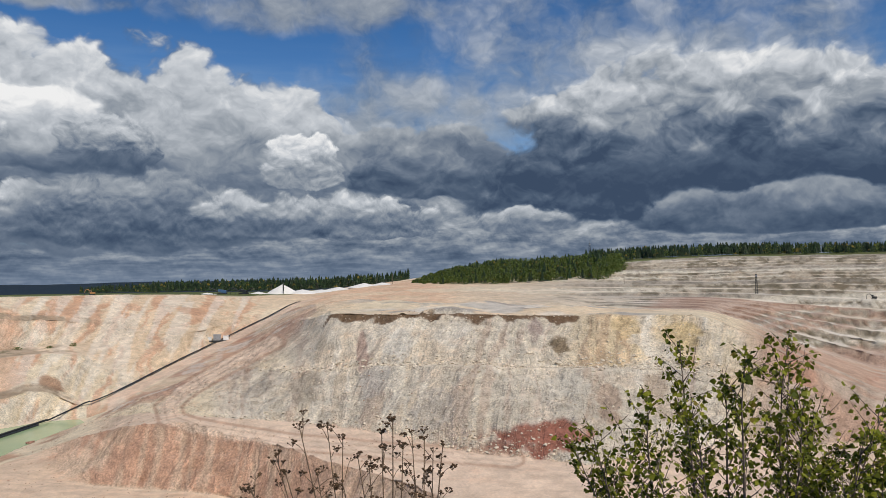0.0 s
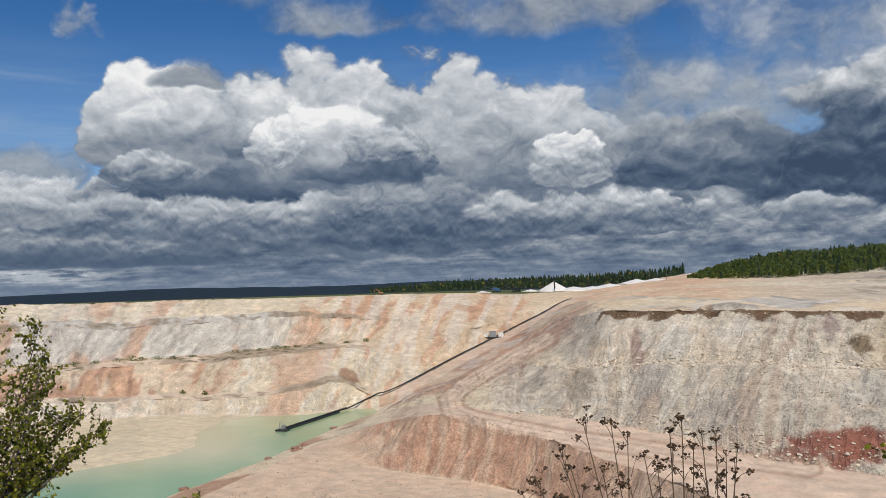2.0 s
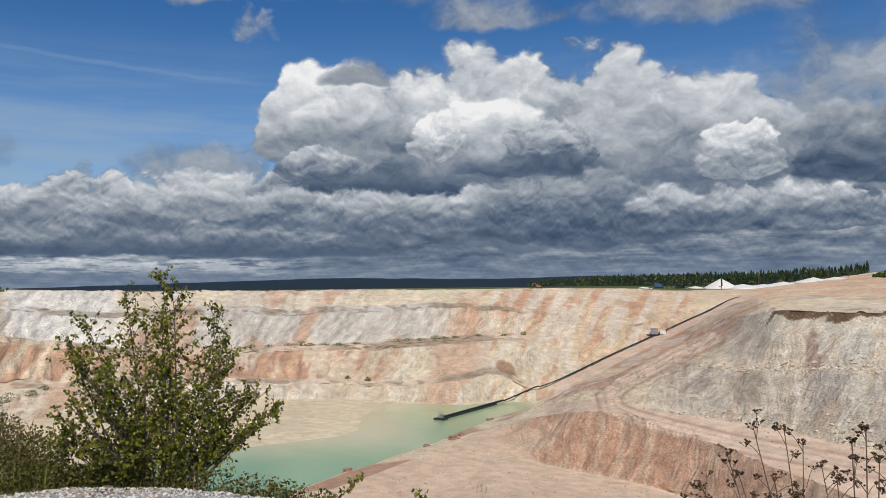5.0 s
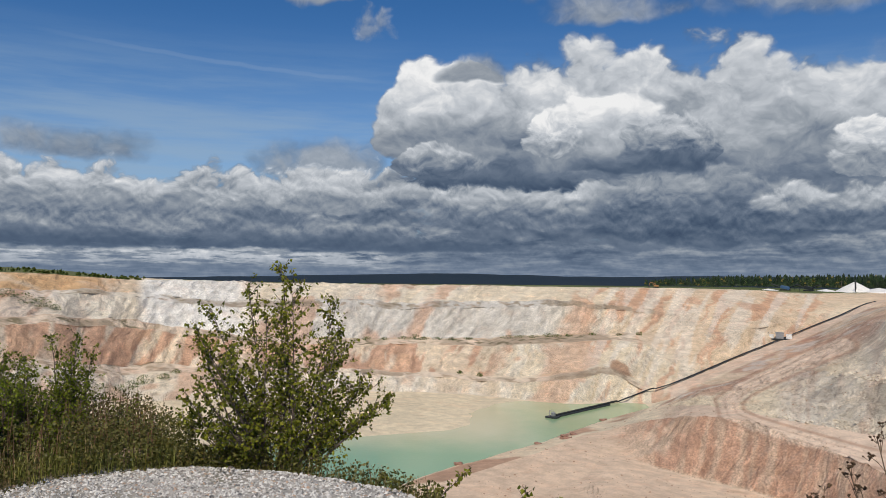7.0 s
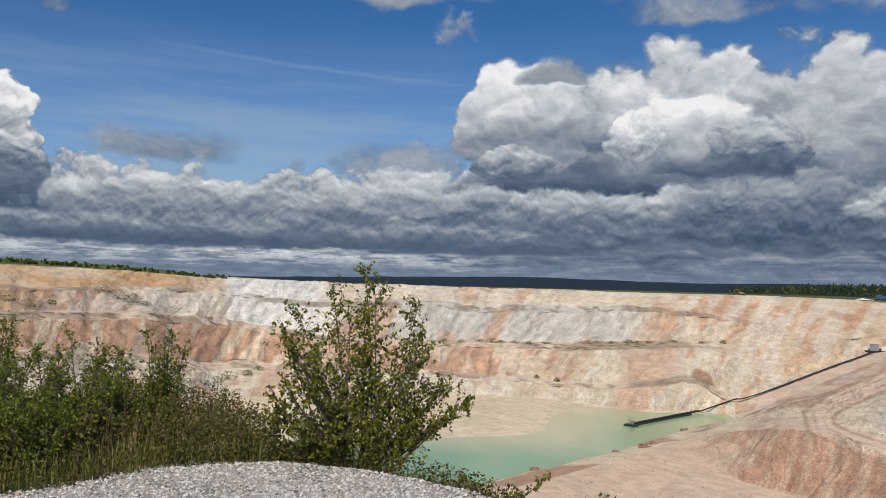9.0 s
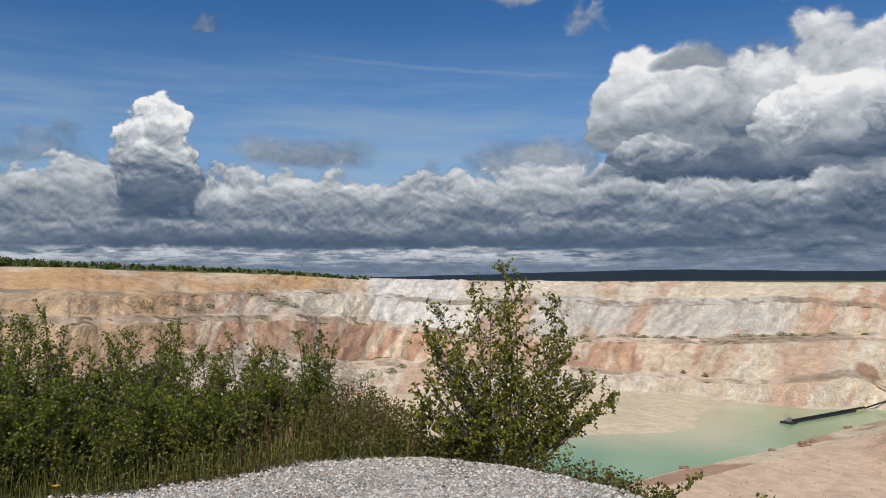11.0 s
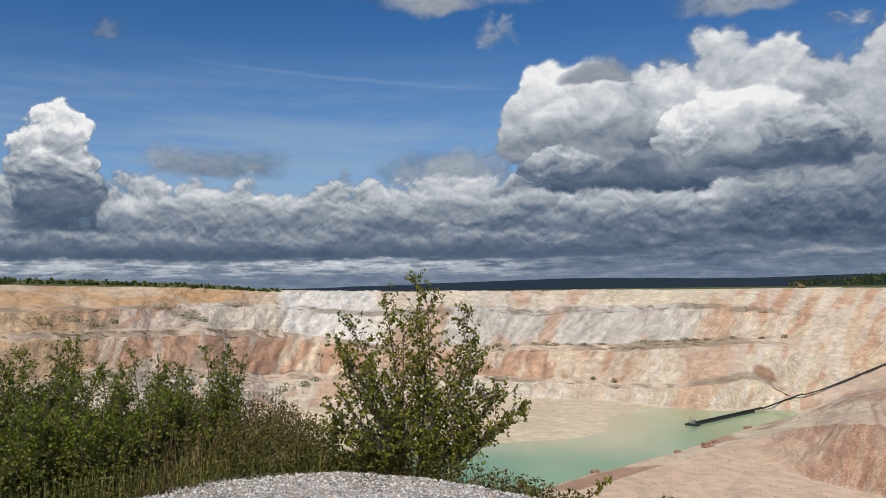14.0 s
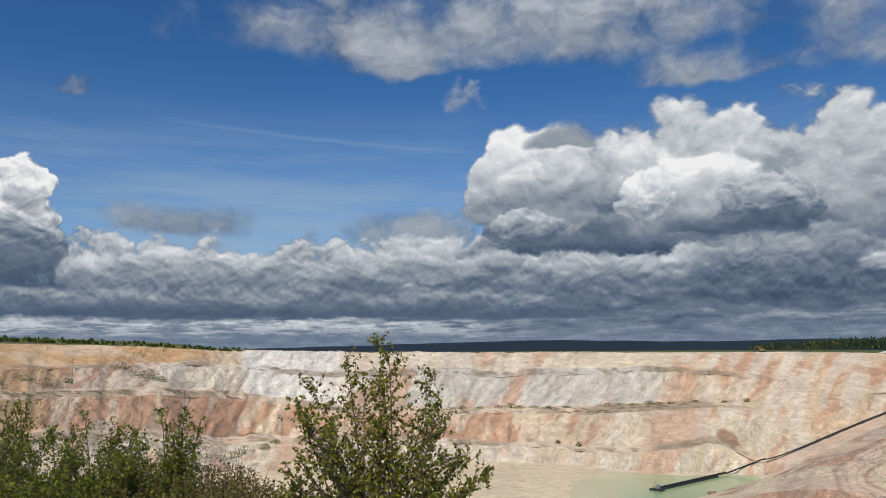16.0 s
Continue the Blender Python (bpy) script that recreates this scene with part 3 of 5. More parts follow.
tint = lay(tint, GREY, wall * (SEG == 7) * ease(bands, 0.45, 0.6) * 0.5)
lowband = wall * (SEG == 6) * ease(A2, 33, 36) * (1 - ease(A2, 72, 78))
tint = lay(tint, (0.62, 0.59, 0.54), wall * (SEG == 7) * ease(A2 + 3 * (mott - 0.5), 28, 31) * (1 - ease(A2, 47, 53)) * 0.8)
tint = lay(tint, RED, lowband * ease(streaks * 0.45 + fine_streaks * 0.55, 0.44, 0.54) * 0.8 * (1 - LEDGE_0))
tint = lay(tint, (0.62, 0.36, 0.22), wall * (SEG >= 5) * ease(streaks * 0.6 + mott * 0.4, 0.55, 0.64) * 0.6)
tint = lay(tint, PINK, lowband * 0.35)
tint = lay(tint, RED, ease(A2, 62, 66) * (SEG == 7) * ease(bands, 0.42, 0.55) * 0.6)
tint = lay(tint, (0.66, 0.42, 0.22), ease(A2, 57.5, 60) * (SEG == 8) * (0.45 + 0.5 * ease(mott, 0.4, 0.6)))
tint = lay(tint, WHITE, ease(A2, 59, 62) * (SEG == 7) * ease(streaks, 0.42, 0.55) * 0.6)
tint = lay(tint, (0.86, 0.83, 0.77), ease(A2, 51, 53) * (1 - ease(A2, 58.2, 59.2)) * (SEG >= 7) * (SEG <= 8) * 0.9)
tint = lay(tint, PINK, ease(A2, 11, 14) * (1 - ease(A2, 26, 29)) * (SEG >= 6) * (SEG <= 8) * ease(wide, 0.4, 0.6) * 0.4)
tint = lay(tint, (0.62, 0.42, 0.24), ease(A2 + 4 * (mott - 0.5), 69, 73) * (SEG >= 6) * (SEG <= 7) * 0.8)
ramp_side = ease(A2, 12, 14) * (1 - ease(A2, 27, 29)) * (SEG >= 5) * (SEG <= 8)
tint = lay(tint, (0.60, 0.32, 0.19), ramp_side * ease(streaks * 0.4 + fine_streaks * 0.6, 0.53, 0.61) * 0.65)
tint = lay(tint, (0.80, 0.73, 0.62), ramp_side * ease(cloudy(lean * 0.3 + 9, Z * 0.05, 4, 171), 0.52, 0.6) * 0.55)
tint = lay(tint, (0.70, 0.46, 0.31), ease(A2, -2, 1) * (1 - ease(A2, 9, 11)) * (SEG >= 6) * (SEG <= 8) * (0.3 + 0.5 * ease(mott, 0.42, 0.58)))
# treads of the benches: trodden pale dust, a bright lip and debris
speck = cloudy(X * 0.35, Y * 0.35, 3, 161)
tint = lay(tint, (0.76, 0.60, 0.46), wall * LEDGE_0 * (0.45 + 0.4 * ease(mott, 0.4, 0.6)) * (SEG < 7))
tint = lay(tint, (0.40, 0.30, 0.20), wall * LEDGE_0 * (SEG < 8) * ease(speck, 0.56, 0.64) * 0.7)
# spoil heap: grey-white rubble, brown crest
heapm = (1 - ease(A2, 9.5, 13)) * ease(A2, -20, -17) * (SEG >= 3) * (SEG <= 4)
heapl = (1 - ease(A2, 14.5, 17)) * ease(A2, -20, -17) * (SEG == 3)
tint = lay(tint, GREY, np.maximum(heapm, heapl) * (0.55 + 0.4 * ease(mott, 0.35, 0.65)))
tint = lay(tint, (0.72, 0.64, 0.51), heapm * ease(mott * 0.6 + streaks * 0.4, 0.46, 0.58) * 0.7)
tint = lay(tint, (0.56, 0.50, 0.41), heapl * ease(mott, 0.45, 0.6) * 0.5)
tint = lay(tint, (0.80, 0.73, 0.61), np.maximum(heapm, heapl) * ease(fine_streaks, 0.5, 0.6) * 0.6)
plateau = (SEG == 5) * ease(A2, -16, -13) * (1 - ease(A2, 4, 8))
tint = lay(tint, (0.40, 0.38, 0.35), plateau * ease(cloudy(A2 * 0.25, R * 0.05, 4, 121), 0.48, 0.56) * 0.85)
tint = lay(tint, (0.72, 0.66, 0.57), plateau * ease(cloudy(A2 * 0.15, R * 0.04, 4, 123), 0.5, 0.58) * 0.7)
tint = lay(tint, OCHRE, heapm * (SEG == 4) * ease(-A2, 7, 11) * ease(streaks, 0.42, 0.58) * 0.6)
tint = lay(tint, RUST, np.maximum(heapm, heapl) * ease(fine_streaks * 0.5 + streaks * 0.5, 0.57, 0.66) * 0.4)


def spot(az, r, wa, wr, colour, amount=0.9):
    """A patch of another clay round a place in the plan, with a torn outline."""
    global tint
    d = np.hypot((A2 - az) / wa, (R - r) / wr) + (mott - 0.5) * 1.1 + (crumble) * 0.9
    tint = lay(tint, colour, (1 - ease(d, 0.65, 1.0)) * amount)


CREST = np.array(crest_line)
for k in np.arange(-9.0, 8.2, 0.45):
    spot(k, float(np.interp(k, CREST[:, 0], CREST[:, 1])) - 4.5, 0.6, 5.0 + 2.5 * math.sin(k * 2.1), (0.19, 0.12, 0.07), 0.95)
spot(-6.7, 185, 4.2, 11, (0.36, 0.14, 0.095), 0.95)
spot(-3.6, 180, 1.8, 6, (0.38, 0.18, 0.13), 0.8)
spot(-8.0, 236, 0.9, 7, (0.24, 0.18, 0.11), 0.9)
spot(5.8, 250, 0.45, 16, (0.42, 0.27, 0.22), 0.7)
spot(-6.4, 246, 0.7, 10, (0.40, 0.30, 0.27), 0.7)
for az, r, wa, wr, col in ((9.8, 240, 1.2, 12, (0.42, 0.36, 0.28)), (5.0, 226, 1.4, 10, (0.55, 0.51, 0.45)), (-11.5, 200, 1.3, 14, (0.42, 0.30, 0.22)), (-14.5, 208, 1.6, 12, (0.44, 0.34, 0.25)), (-0.5, 246, 1.8, 8, (0.72, 0.66, 0.56)),
                           (-9.0, 205, 1.6, 12, (0.60, 0.55, 0.46)), (13.0, 262, 1.2, 12, (0.45, 0.40, 0.33)), (1.0, 205, 1.6, 10, (0.56, 0.50, 0.42)), (-16.5, 243, 1.5, 8, (0.68, 0.52, 0.28)), (-12.6, 246, 1.0, 8, (0.66, 0.50, 0.28)), (3.2, 246, 1.0, 10, (0.74, 0.69, 0.60))):
    spot(az, r, wa, wr, col, 0.75)
spot(25.9, 372, 0.8, 8, (0.40, 0.24, 0.15), 0.85)
spot(21.0, 478, 0.7, 9, (0.56, 0.31, 0.20), 0.55)
spot(17.5, 480, 0.9, 12, (0.58, 0.34, 0.22), 0.55)
spot(12.6, 345, 0.8, 18, (0.40, 0.22, 0.17), 0.7)
# red-brown bank below the haul road, and the pink slope of the far side
bankm = (SEG == 1) * ease(A2, -2, 2) * (1 - ease(A2, 25.5, 27))
tint = lay(tint, (0.64, 0.44, 0.31), bankm * (0.3 + 0.5 * ease(mott, 0.35, 0.6)))
tint = lay(tint, RED, bankm * ease(mott * 0.5 + fine_streaks * 0.5, 0.5, 0.62) * 0.4)
tint = lay(tint, (0.50, 0.40, 0.31), bankm * ease(1 - A2, -12, -4) * 0.6)
tint = lay(tint, (0.62, 0.46, 0.34), (SEG == 2) * (1 - ease(A2, 22, 24)) * 0.6)
pinkm = (1 - ease(A2, -22, -19.5)) * (SEG >= 3) * (SEG <= 5)
tint = lay(tint, (0.54, 0.35, 0.26), pinkm * 0.85)
tint = lay(tint, RED, pinkm * ease(streaks, 0.5, 0.62) * 0.4)
tint = lay(tint, (0.60, 0.52, 0.42), pinkm * ease(mott, 0.5, 0.62) * 0.6)
foot_p, head_p = np.array([-141.0, 329.0]), np.array([-94.7, 531.6])
run_d = (head_p - foot_p) / np.linalg.norm(head_p - foot_p)
off_ramp = (X - foot_p[0]) * run_d[1] - (Y - foot_p[1]) * run_d[0]            # metres to the right of the belt
on_ramp = (X - foot_p[0]) * run_d[0] + (Y - foot_p[1]) * run_d[1]
lane = ease(off_ramp, -2, 0) * (1 - ease(off_ramp, 11, 14)) * ease(on_ramp, -10, 10) * (1 - ease(on_ramp, 215, 240)) * (SEG >= 3)
beside = ease(off_ramp, 12, 16) * (1 - ease(off_ramp, 60, 90)) * ease(on_ramp, -60, -30) * (1 - ease(on_ramp, 170, 215)) * (SEG >= 2) * (SEG <= 5) * (A2 > 9)
tint = lay(tint, (0.50, 0.33, 0.24), beside * (0.4 + 0.55 * ease(mott, 0.42, 0.58)))
tint = lay(tint, (0.66, 0.60, 0.52), beside * ease(cloudy(X * 0.09, Y * 0.09, 4, 141), 0.54, 0.62) * 0.6)
tint = lay(tint, (0.36, 0.18, 0.13), beside * ease(cloudy(X * 0.06, Y * 0.06, 4, 143), 0.6, 0.66) * 0.6)
tint = lay(tint, (0.76, 0.57, 0.43), lane * 0.85)
road = (SEG == 2) * (1 - ease(A2, 21, 24)) * ease(A2, -30, -20)
tint = lay(tint, (0.78, 0.60, 0.46), road * 0.7)
wheel = np.abs(np.sin(R * 0.75 + 4.0 * cloudy(A2 * 0.09, R * 0.004, 3, 151)))
tint = lay(tint, (0.60, 0.45, 0.35), (road + (SEG <= 1) * (SEG >= 0) * (A2 > 2) * 0.7) * (1 - ease(wheel, 0.1, 0.35)) * ease(cloudy(A2 * 0.12, R * 0.02, 3, 153), 0.45, 0.6) * 0.5)
# haul road that swings round the foot of the heap towards the ramp
dip = np.degrees(np.arctan2(Z - 1.6, R))
bend = [(12.0, -3.8), (14.3, -4.95), (17.8, -6.85), (18.8, -7.8), (18.6, -8.6), (17.1, -9.2), (14.5, -9.8), (10.6, -10.6), (3.4, -11.5), (-4.6, -12.1)]
near_road = np.full(R.shape, 99.0)
for (a0, e0), (a1, e1) in zip(bend, bend[1:]):
    k = np.clip(((A2 - a0) * (a1 - a0) + (dip - e0) * (e1 - e0)) / ((a1 - a0) ** 2 + (e1 - e0) ** 2), 0, 1)
    near_road = np.minimum(near_road, np.hypot(A2 - a0 - k * (a1 - a0), (dip - e0 - k * (e1 - e0)) * 1.6))
swing = (SEG >= 1) * (SEG <= 5) * (R < 420)
tint = lay(tint, (0.80, 0.62, 0.47), swing * (1 - ease(near_road, 0.45, 0.75)) * 0.95)
tint = lay(tint, (0.52, 0.34, 0.24), swing * (1 - ease(np.abs(near_road - 0.85), 0.05, 0.22)) * 0.75)
tint = lay(tint, (0.60, 0.43, 0.32), swing * (1 - ease(np.abs(near_road - 0.28), 0.03, 0.12)) * 0.6)
# stepped face: pale treads, grey and rust beds, riser growth and shade painted dark
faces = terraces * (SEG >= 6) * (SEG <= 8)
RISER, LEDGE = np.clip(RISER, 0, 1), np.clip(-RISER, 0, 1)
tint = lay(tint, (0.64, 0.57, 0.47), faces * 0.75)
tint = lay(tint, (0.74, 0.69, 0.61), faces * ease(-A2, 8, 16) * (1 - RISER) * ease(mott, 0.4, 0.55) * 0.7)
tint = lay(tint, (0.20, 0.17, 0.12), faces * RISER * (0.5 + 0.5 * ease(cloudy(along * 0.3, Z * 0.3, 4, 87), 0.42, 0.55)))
tint = lay(tint, (0.36, 0.33, 0.29), faces * ease(bands, 0.52, 0.62) * 0.5)
tint = lay(tint, WHITE, faces * ease(cloudy(A2 * 0.03, Z * 0.45, 3, 91), 0.55, 0.65) * 0.6)
tint = lay(tint, (0.42, 0.24, 0.17), faces * (SEG == 6) * ease(cloudy(A2 * 0.05, Z * 0.33, 3, 95), 0.52, 0.62) * 0.6)
# red rock along the near shore
shore = ease(A2, 24, 26) * (1 - ease(A2, 40, 44)) * (SEG == 2) * ease(Z, WATER_Z - 0.4, WATER_Z + 0.2)
tint = lay(tint, (0.45, 0.26, 0.17), shore * ease(mott, 0.42, 0.55) * 0.8)
# silt flats in the pond
tint = lay(tint, (0.78, 0.66, 0.46), ease(A2, 28, 33) * (SEG >= 3) * (SEG <= 4) * 0.85)
# grass on the plain, scrub on benches, litter and turf round the pad
meadow = np.maximum((SEG == 20).astype(float), (SEG == 9) * ease(R + 60 * (mott - 0.5), 535, 590) * ease(A2, 9, 12))
meadow = np.maximum(meadow, (SEG == 9) * ease(A2, 58.5, 60) * 0.95)
meadow = np.maximum(meadow, behind)
meadow = np.maximum(meadow, (SEG >= 8) * (SEG <= 9) * (R > 690) * (A2 < 2) * (A2 > -12) * 0.9)
meadow = np.maximum(meadow, (SEG == 9) * (A2 < -10) * 0.95)
green = np.array(GRASS) * (0.8 + 0.9 * cloudy(X * 0.01, Y * 0.01, 4, 97)[..., None])
tint = tint + (green - tint) * meadow[..., None]
# far wooded hills: dark, with the blue of distance haze put into the tint
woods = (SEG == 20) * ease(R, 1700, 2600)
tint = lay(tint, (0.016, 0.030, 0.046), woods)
tint = lay(tint, (0.34, 0.27, 0.19), LEDGE * ease(cloudy(A2 * 0.5, R * 0.02, 4, 131), 0.42, 0.55) * 0.7 * (SEG < 8))
scrub = ease(cloudy(A2 * 1.3, R * 0.12, 4, 101), 0.5, 0.6) * LEDGE * ((SEG == 6) * 1.0 + (SEG == 7) * 0.35) * ease(A2, 26, 29)
tint = lay(tint, (0.16, 0.14, 0.07), np.clip(scrub, 0, 1) * 0.75 * ease(speck, 0.5, 0.58))
_, over = near_ground(X, Y)
close = (SEG <= -1) * (1 - behind * 0)
pad = (SEG == -2) * (1 - ease(over + 0.5 * (cloudy(X * 2.2, Y * 2.2, 3, 111) - 0.5), -0.05, 0.3))
tint = lay(tint, (0.15, 0.12, 0.06), close * 1.0)
tint = lay(tint, (0.10, 0.11, 0.04), close * ease(cloudy(X * 1.4, Y * 1.4, 3, 113), 0.45, 0.6) * 0.7)
tint = lay(tint, (0.46, 0.44, 0.41), pad * 1.0)
tint = np.clip(tint, 0.01, 0.86)

nr, na = R.shape
co = np.stack([X, Y, Z], -1).reshape(-1, 3)
i0 = (np.arange(nr - 1)[:, None] * na + np.arange(na)[None, :])
i1 = (np.arange(nr - 1)[:, None] * na + (np.arange(na)[None, :] + 1) % na)
quads = np.stack([i0, i1, i1 + na, i0 + na], -1).reshape(-1, 4)
me = bpy.data.meshes.new("ground")
me.vertices.add(len(co)), me.loops.add(quads.size), me.polygons.add(len(quads))
me.vertices.foreach_set("co", co.astype(np.float32).ravel())
me.loops.foreach_set("vertex_index", quads.astype(np.int32).ravel())
me.polygons.foreach_set("loop_start", np.arange(0, quads.size, 4, dtype=np.int32))
me.polygons.foreach_set("use_smooth", np.ones(len(quads), bool))
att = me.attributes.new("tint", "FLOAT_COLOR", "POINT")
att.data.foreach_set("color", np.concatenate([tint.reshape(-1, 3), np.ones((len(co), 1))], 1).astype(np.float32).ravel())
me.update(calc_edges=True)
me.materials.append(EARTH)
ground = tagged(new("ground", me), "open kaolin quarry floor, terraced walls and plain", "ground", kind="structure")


def terrain(az, r):
    """The height of the ground at a place in the plan."""
    j = int(np.argmin(np.abs(AZ - az)))
    return float(np.interp(r, R2[:, j], Z2[:, j]))


def at(az, r, up=0.0):
    a = radians(az)
    return Vector((-math.sin(a) * r, math.cos(a) * r, terrain(az, r) + up))


# ---- pond ----
bm = bmesh.new()
ring = [(16, 395), (22, 372), (26, 352), (30, 352), (40, 372), (52, 366), (62, 360), (62, 130), (44, 150), (34, 190), (27, 235), (21, 290)]
bm.faces.new([bm.verts.new((-math.sin(radians(a)) * r, math.cos(radians(a)) * r, WATER_Z)) for a, r in ring])
bmesh.ops.recalc_face_normals(bm, faces=bm.faces)
me = bpy.data.meshes.new("pond")
bm.to_mesh(me), bm.free()
me.materials.append(WATER)
tagged(new("water", me), "milky turquoise-green quarry pond with pale silt shallows", "water", kind="structure")


# ---- builders ----
def mesh_of(name, verts, faces, mat, smooth=False):
    me = bpy.data.meshes.new(name)
    me.from_pydata([tuple(v) for v in verts], [], faces)
    me.materials.append(mat)
    if smooth:
        me.polygons.foreach_set("use_smooth", np.ones(len(me.polygons), bool))
    me.update()
    return me


def part(name, bm, mat, parent, label=""):
    """Link a bmesh as one mesh under a thing or a part."""
    me = bpy.data.meshes.new(name)
    bmesh.ops.recalc_face_normals(bm, faces=bm.faces)
    bm.to_mesh(me), bm.free()
    me.materials.append(mat)
    ob = new(name, me)
    ob.parent = parent
    return tagged(ob, label)


def box(bm, size, at_=(0, 0, 0), turn=None, bevel=0.0):
    m = Matrix.Translation(at_) @ (turn or Matrix()) @ Matrix.Diagonal((*size, 1))
    made = bmesh.ops.create_cube(bm, size=1.0, matrix=m)
    if bevel:
        edges = list({e for v in made["verts"] for e in v.link_edges})
        bmesh.ops.bevel(bm, geom=edges, offset=bevel, segments=1, affect="EDGES")
    return bm


def rod(bm, a, b, ra, rb=None, sides=8):
    a, b = Vector(a), Vector(b)
    d = b - a
    m = Matrix.Translation((a + b) / 2) @ d.to_track_quat("Z", "Y").to_matrix().to_4x4()
    bmesh.ops.create_cone(bm, cap_ends=True, segments=sides, radius1=ra, radius2=ra if rb is None else rb, depth=d.length, matrix=m)
    return bm


def thing(name, m, label, category, group=""):
    e = new(name)
    e.matrix_world = m
    return tagged(e, label, category, group)


def heading(p, az):
    """A pose at p whose x axis points along the azimuth az."""
    return Matrix.Translation(p) @ Matrix.Rotation(radians(az + 90), 4, "Z")


PALE_STEEL, DARK_STEEL = plain("grey_steel", (0.30, 0.31, 0.32), 0.5, 0.4), plain("dark_steel", (0.035, 0.04, 0.04), 0.5, 0.3)
RUBBER, WHITE_PAINT = plain("black_rubber", (0.02, 0.022, 0.022), 0.8), plain("white_paint", (0.72, 0.72, 0.70), 0.5)
ORANGE, BLUE, GLASS = plain("orange_paint", (0.36, 0.19, 0.07), 0.6), plain("blue_paint", (0.05, 0.11, 0.22), 0.5), plain("cab_glass", (0.03, 0.04, 0.05), 0.1)
WOODPOLE, KAOLIN = plain("weathered_wood", (0.12, 0.09, 0.07), 0.85), plain("kaolin_heap", (0.76, 0.74, 0.70), 0.95, 0.0, 1.2, 0.12, 0.5)
NEEDLES = leafy("conifer_needles", (0.010, 0.022, 0.009), (0.032, 0.06, 0.02), 0.1)
FOLIAGE = leafy("broad_foliage", (0.05, 0.085, 0.018), (0.17, 0.22, 0.05), 0.25)
BARK = plain("bark", (0.10, 0.075, 0.06), 0.9, 0.0, 30.0, 0.4)
RUBBLE = plain("pale_rubble", (0.60, 0.52, 0.41), 0.95, 0.0, 2.0, 0.35)

rnd = random.Random(7)


# ---- woods ----
def conifer(verts, faces, p, h, w):
    tiers, sides = 5, 7
    for k in range(tiers):
        z0, z1 = h * (0.12 + 0.17 * k), h * min(1.0, 0.42 + 0.17 * k + 0.05 * rnd.random())
        rad = w * (1 - 0.16 * k) * (0.85 + 0.3 * rnd.random())
        b = len(verts)
        verts.append((p[0] + rnd.uniform(-0.1, 0.1), p[1], p[2] + z1))
        for i in range(sides * 2):
            a = math.pi * i / sides + k * 0.7
            q = rad * (1.0 if i % 2 else 0.5) * rnd.uniform(0.8, 1.15)
            verts.append((p[0] + q * math.cos(a), p[1] + q * math.sin(a), p[2] + z0 + (0.0 if i % 2 else 0.09 * h) * rnd.uniform(0.6, 1.2)))
        for i in range(sides * 2):
            faces.append((b, b + 1 + i, b + 1 + (i + 1) % (sides * 2)))


def clump(verts, faces, p, h, w, count, size, low=1.0):
    """A broad crown of many small tilted leaf sprays on the height h."""
    for _ in range(count):
        a, q, t = rnd.uniform(0, 6.283), math.sqrt(rnd.random()), rnd.random() ** low
        rad = w * q * (0.55 + 0.9 * math.sin(math.pi * min(1, 0.12 + t)) ** 0.7) * 0.7
        c = Vector((p[0] + rad * math.cos(a), p[1] + rad * math.sin(a), p[2] + h * (0.08 + 0.9 * t)))
        u = Vector((rnd.gauss(0, 1), rnd.gauss(0, 1), rnd.gauss(0, 0.6))).normalized() * size * rnd.uniform(0.5, 1.2)
        v = u.cross(Vector((rnd.gauss(0, 1), rnd.gauss(0, 1), rnd.gauss(0, 1)))).normalized() * size * rnd.uniform(0.4, 0.9)
        b = len(verts)
        verts.extend([c - u, c - v * 0.8, c + u * 0.9, c + v])
        faces.append((b, b + 1, b + 2, b + 3))


def wood(name, label, count, az0, az1, r_of, height, broad, dense=1.0):
    """A far wood: conifers and broad-leaved trees joined."""
    vn, fn, vb, fb = [], [], [], []
    for _ in range(count):
        az = rnd.uniform(az0, az1)
        r = r_of(az, rnd.random())
        p, h = at(az, r, -0.3), height(az) * rnd.uniform(0.72, 1.12)
        if rnd.random() < broad:
            clump(vb, fb, p, h * 0.85, h * 0.42, int(130 * dense), 0.7)
        else:
            conifer(vn, fn, p, h, h * 0.23)
    top = tagged(new(name), label, "trees", kind="stuff")
    for sub, v, f, m in (("conifers", vn, fn, NEEDLES), ("broad_crowns", vb, fb, FOLIAGE)):
        if v:
            ob = new(sub, mesh_of(sub, v, f, m))
            ob.parent = top
    return top


wood("pine_forest", "dark conifer forest along the edge of the plain", 640, 2.5, 24.2, lambda a, k: 960 + 130 * k, lambda a: float(np.interp(a, [2, 11, 18, 24.2], [14, 17, 14, 9])), 0.06)
wood("hill_woodland", "mixed green woodland covering a low hill", 950, -12.6, 2.2, lambda a, k: float(np.interp(a, [-12.6, -11, 0, 2.2], [700, 655, 665, 690])) + 170 * k * float(np.interp(a, [-12, 0, 2.2], [1, 1, 0.3])), lambda a: float(np.interp(a, [-12.6, -4, 0, 2.2], [10, 10, 6.5, 2.2])), 0.65)
wood("ridge_forest", "dark pine forest on the ridge above the terraces", 800, -31.5, -10.0, lambda a, k: 800 + 110 * k, lambda a: float(np.interp(a, [-31, -18, -10], [9.5, 13, 12])), 0.08)
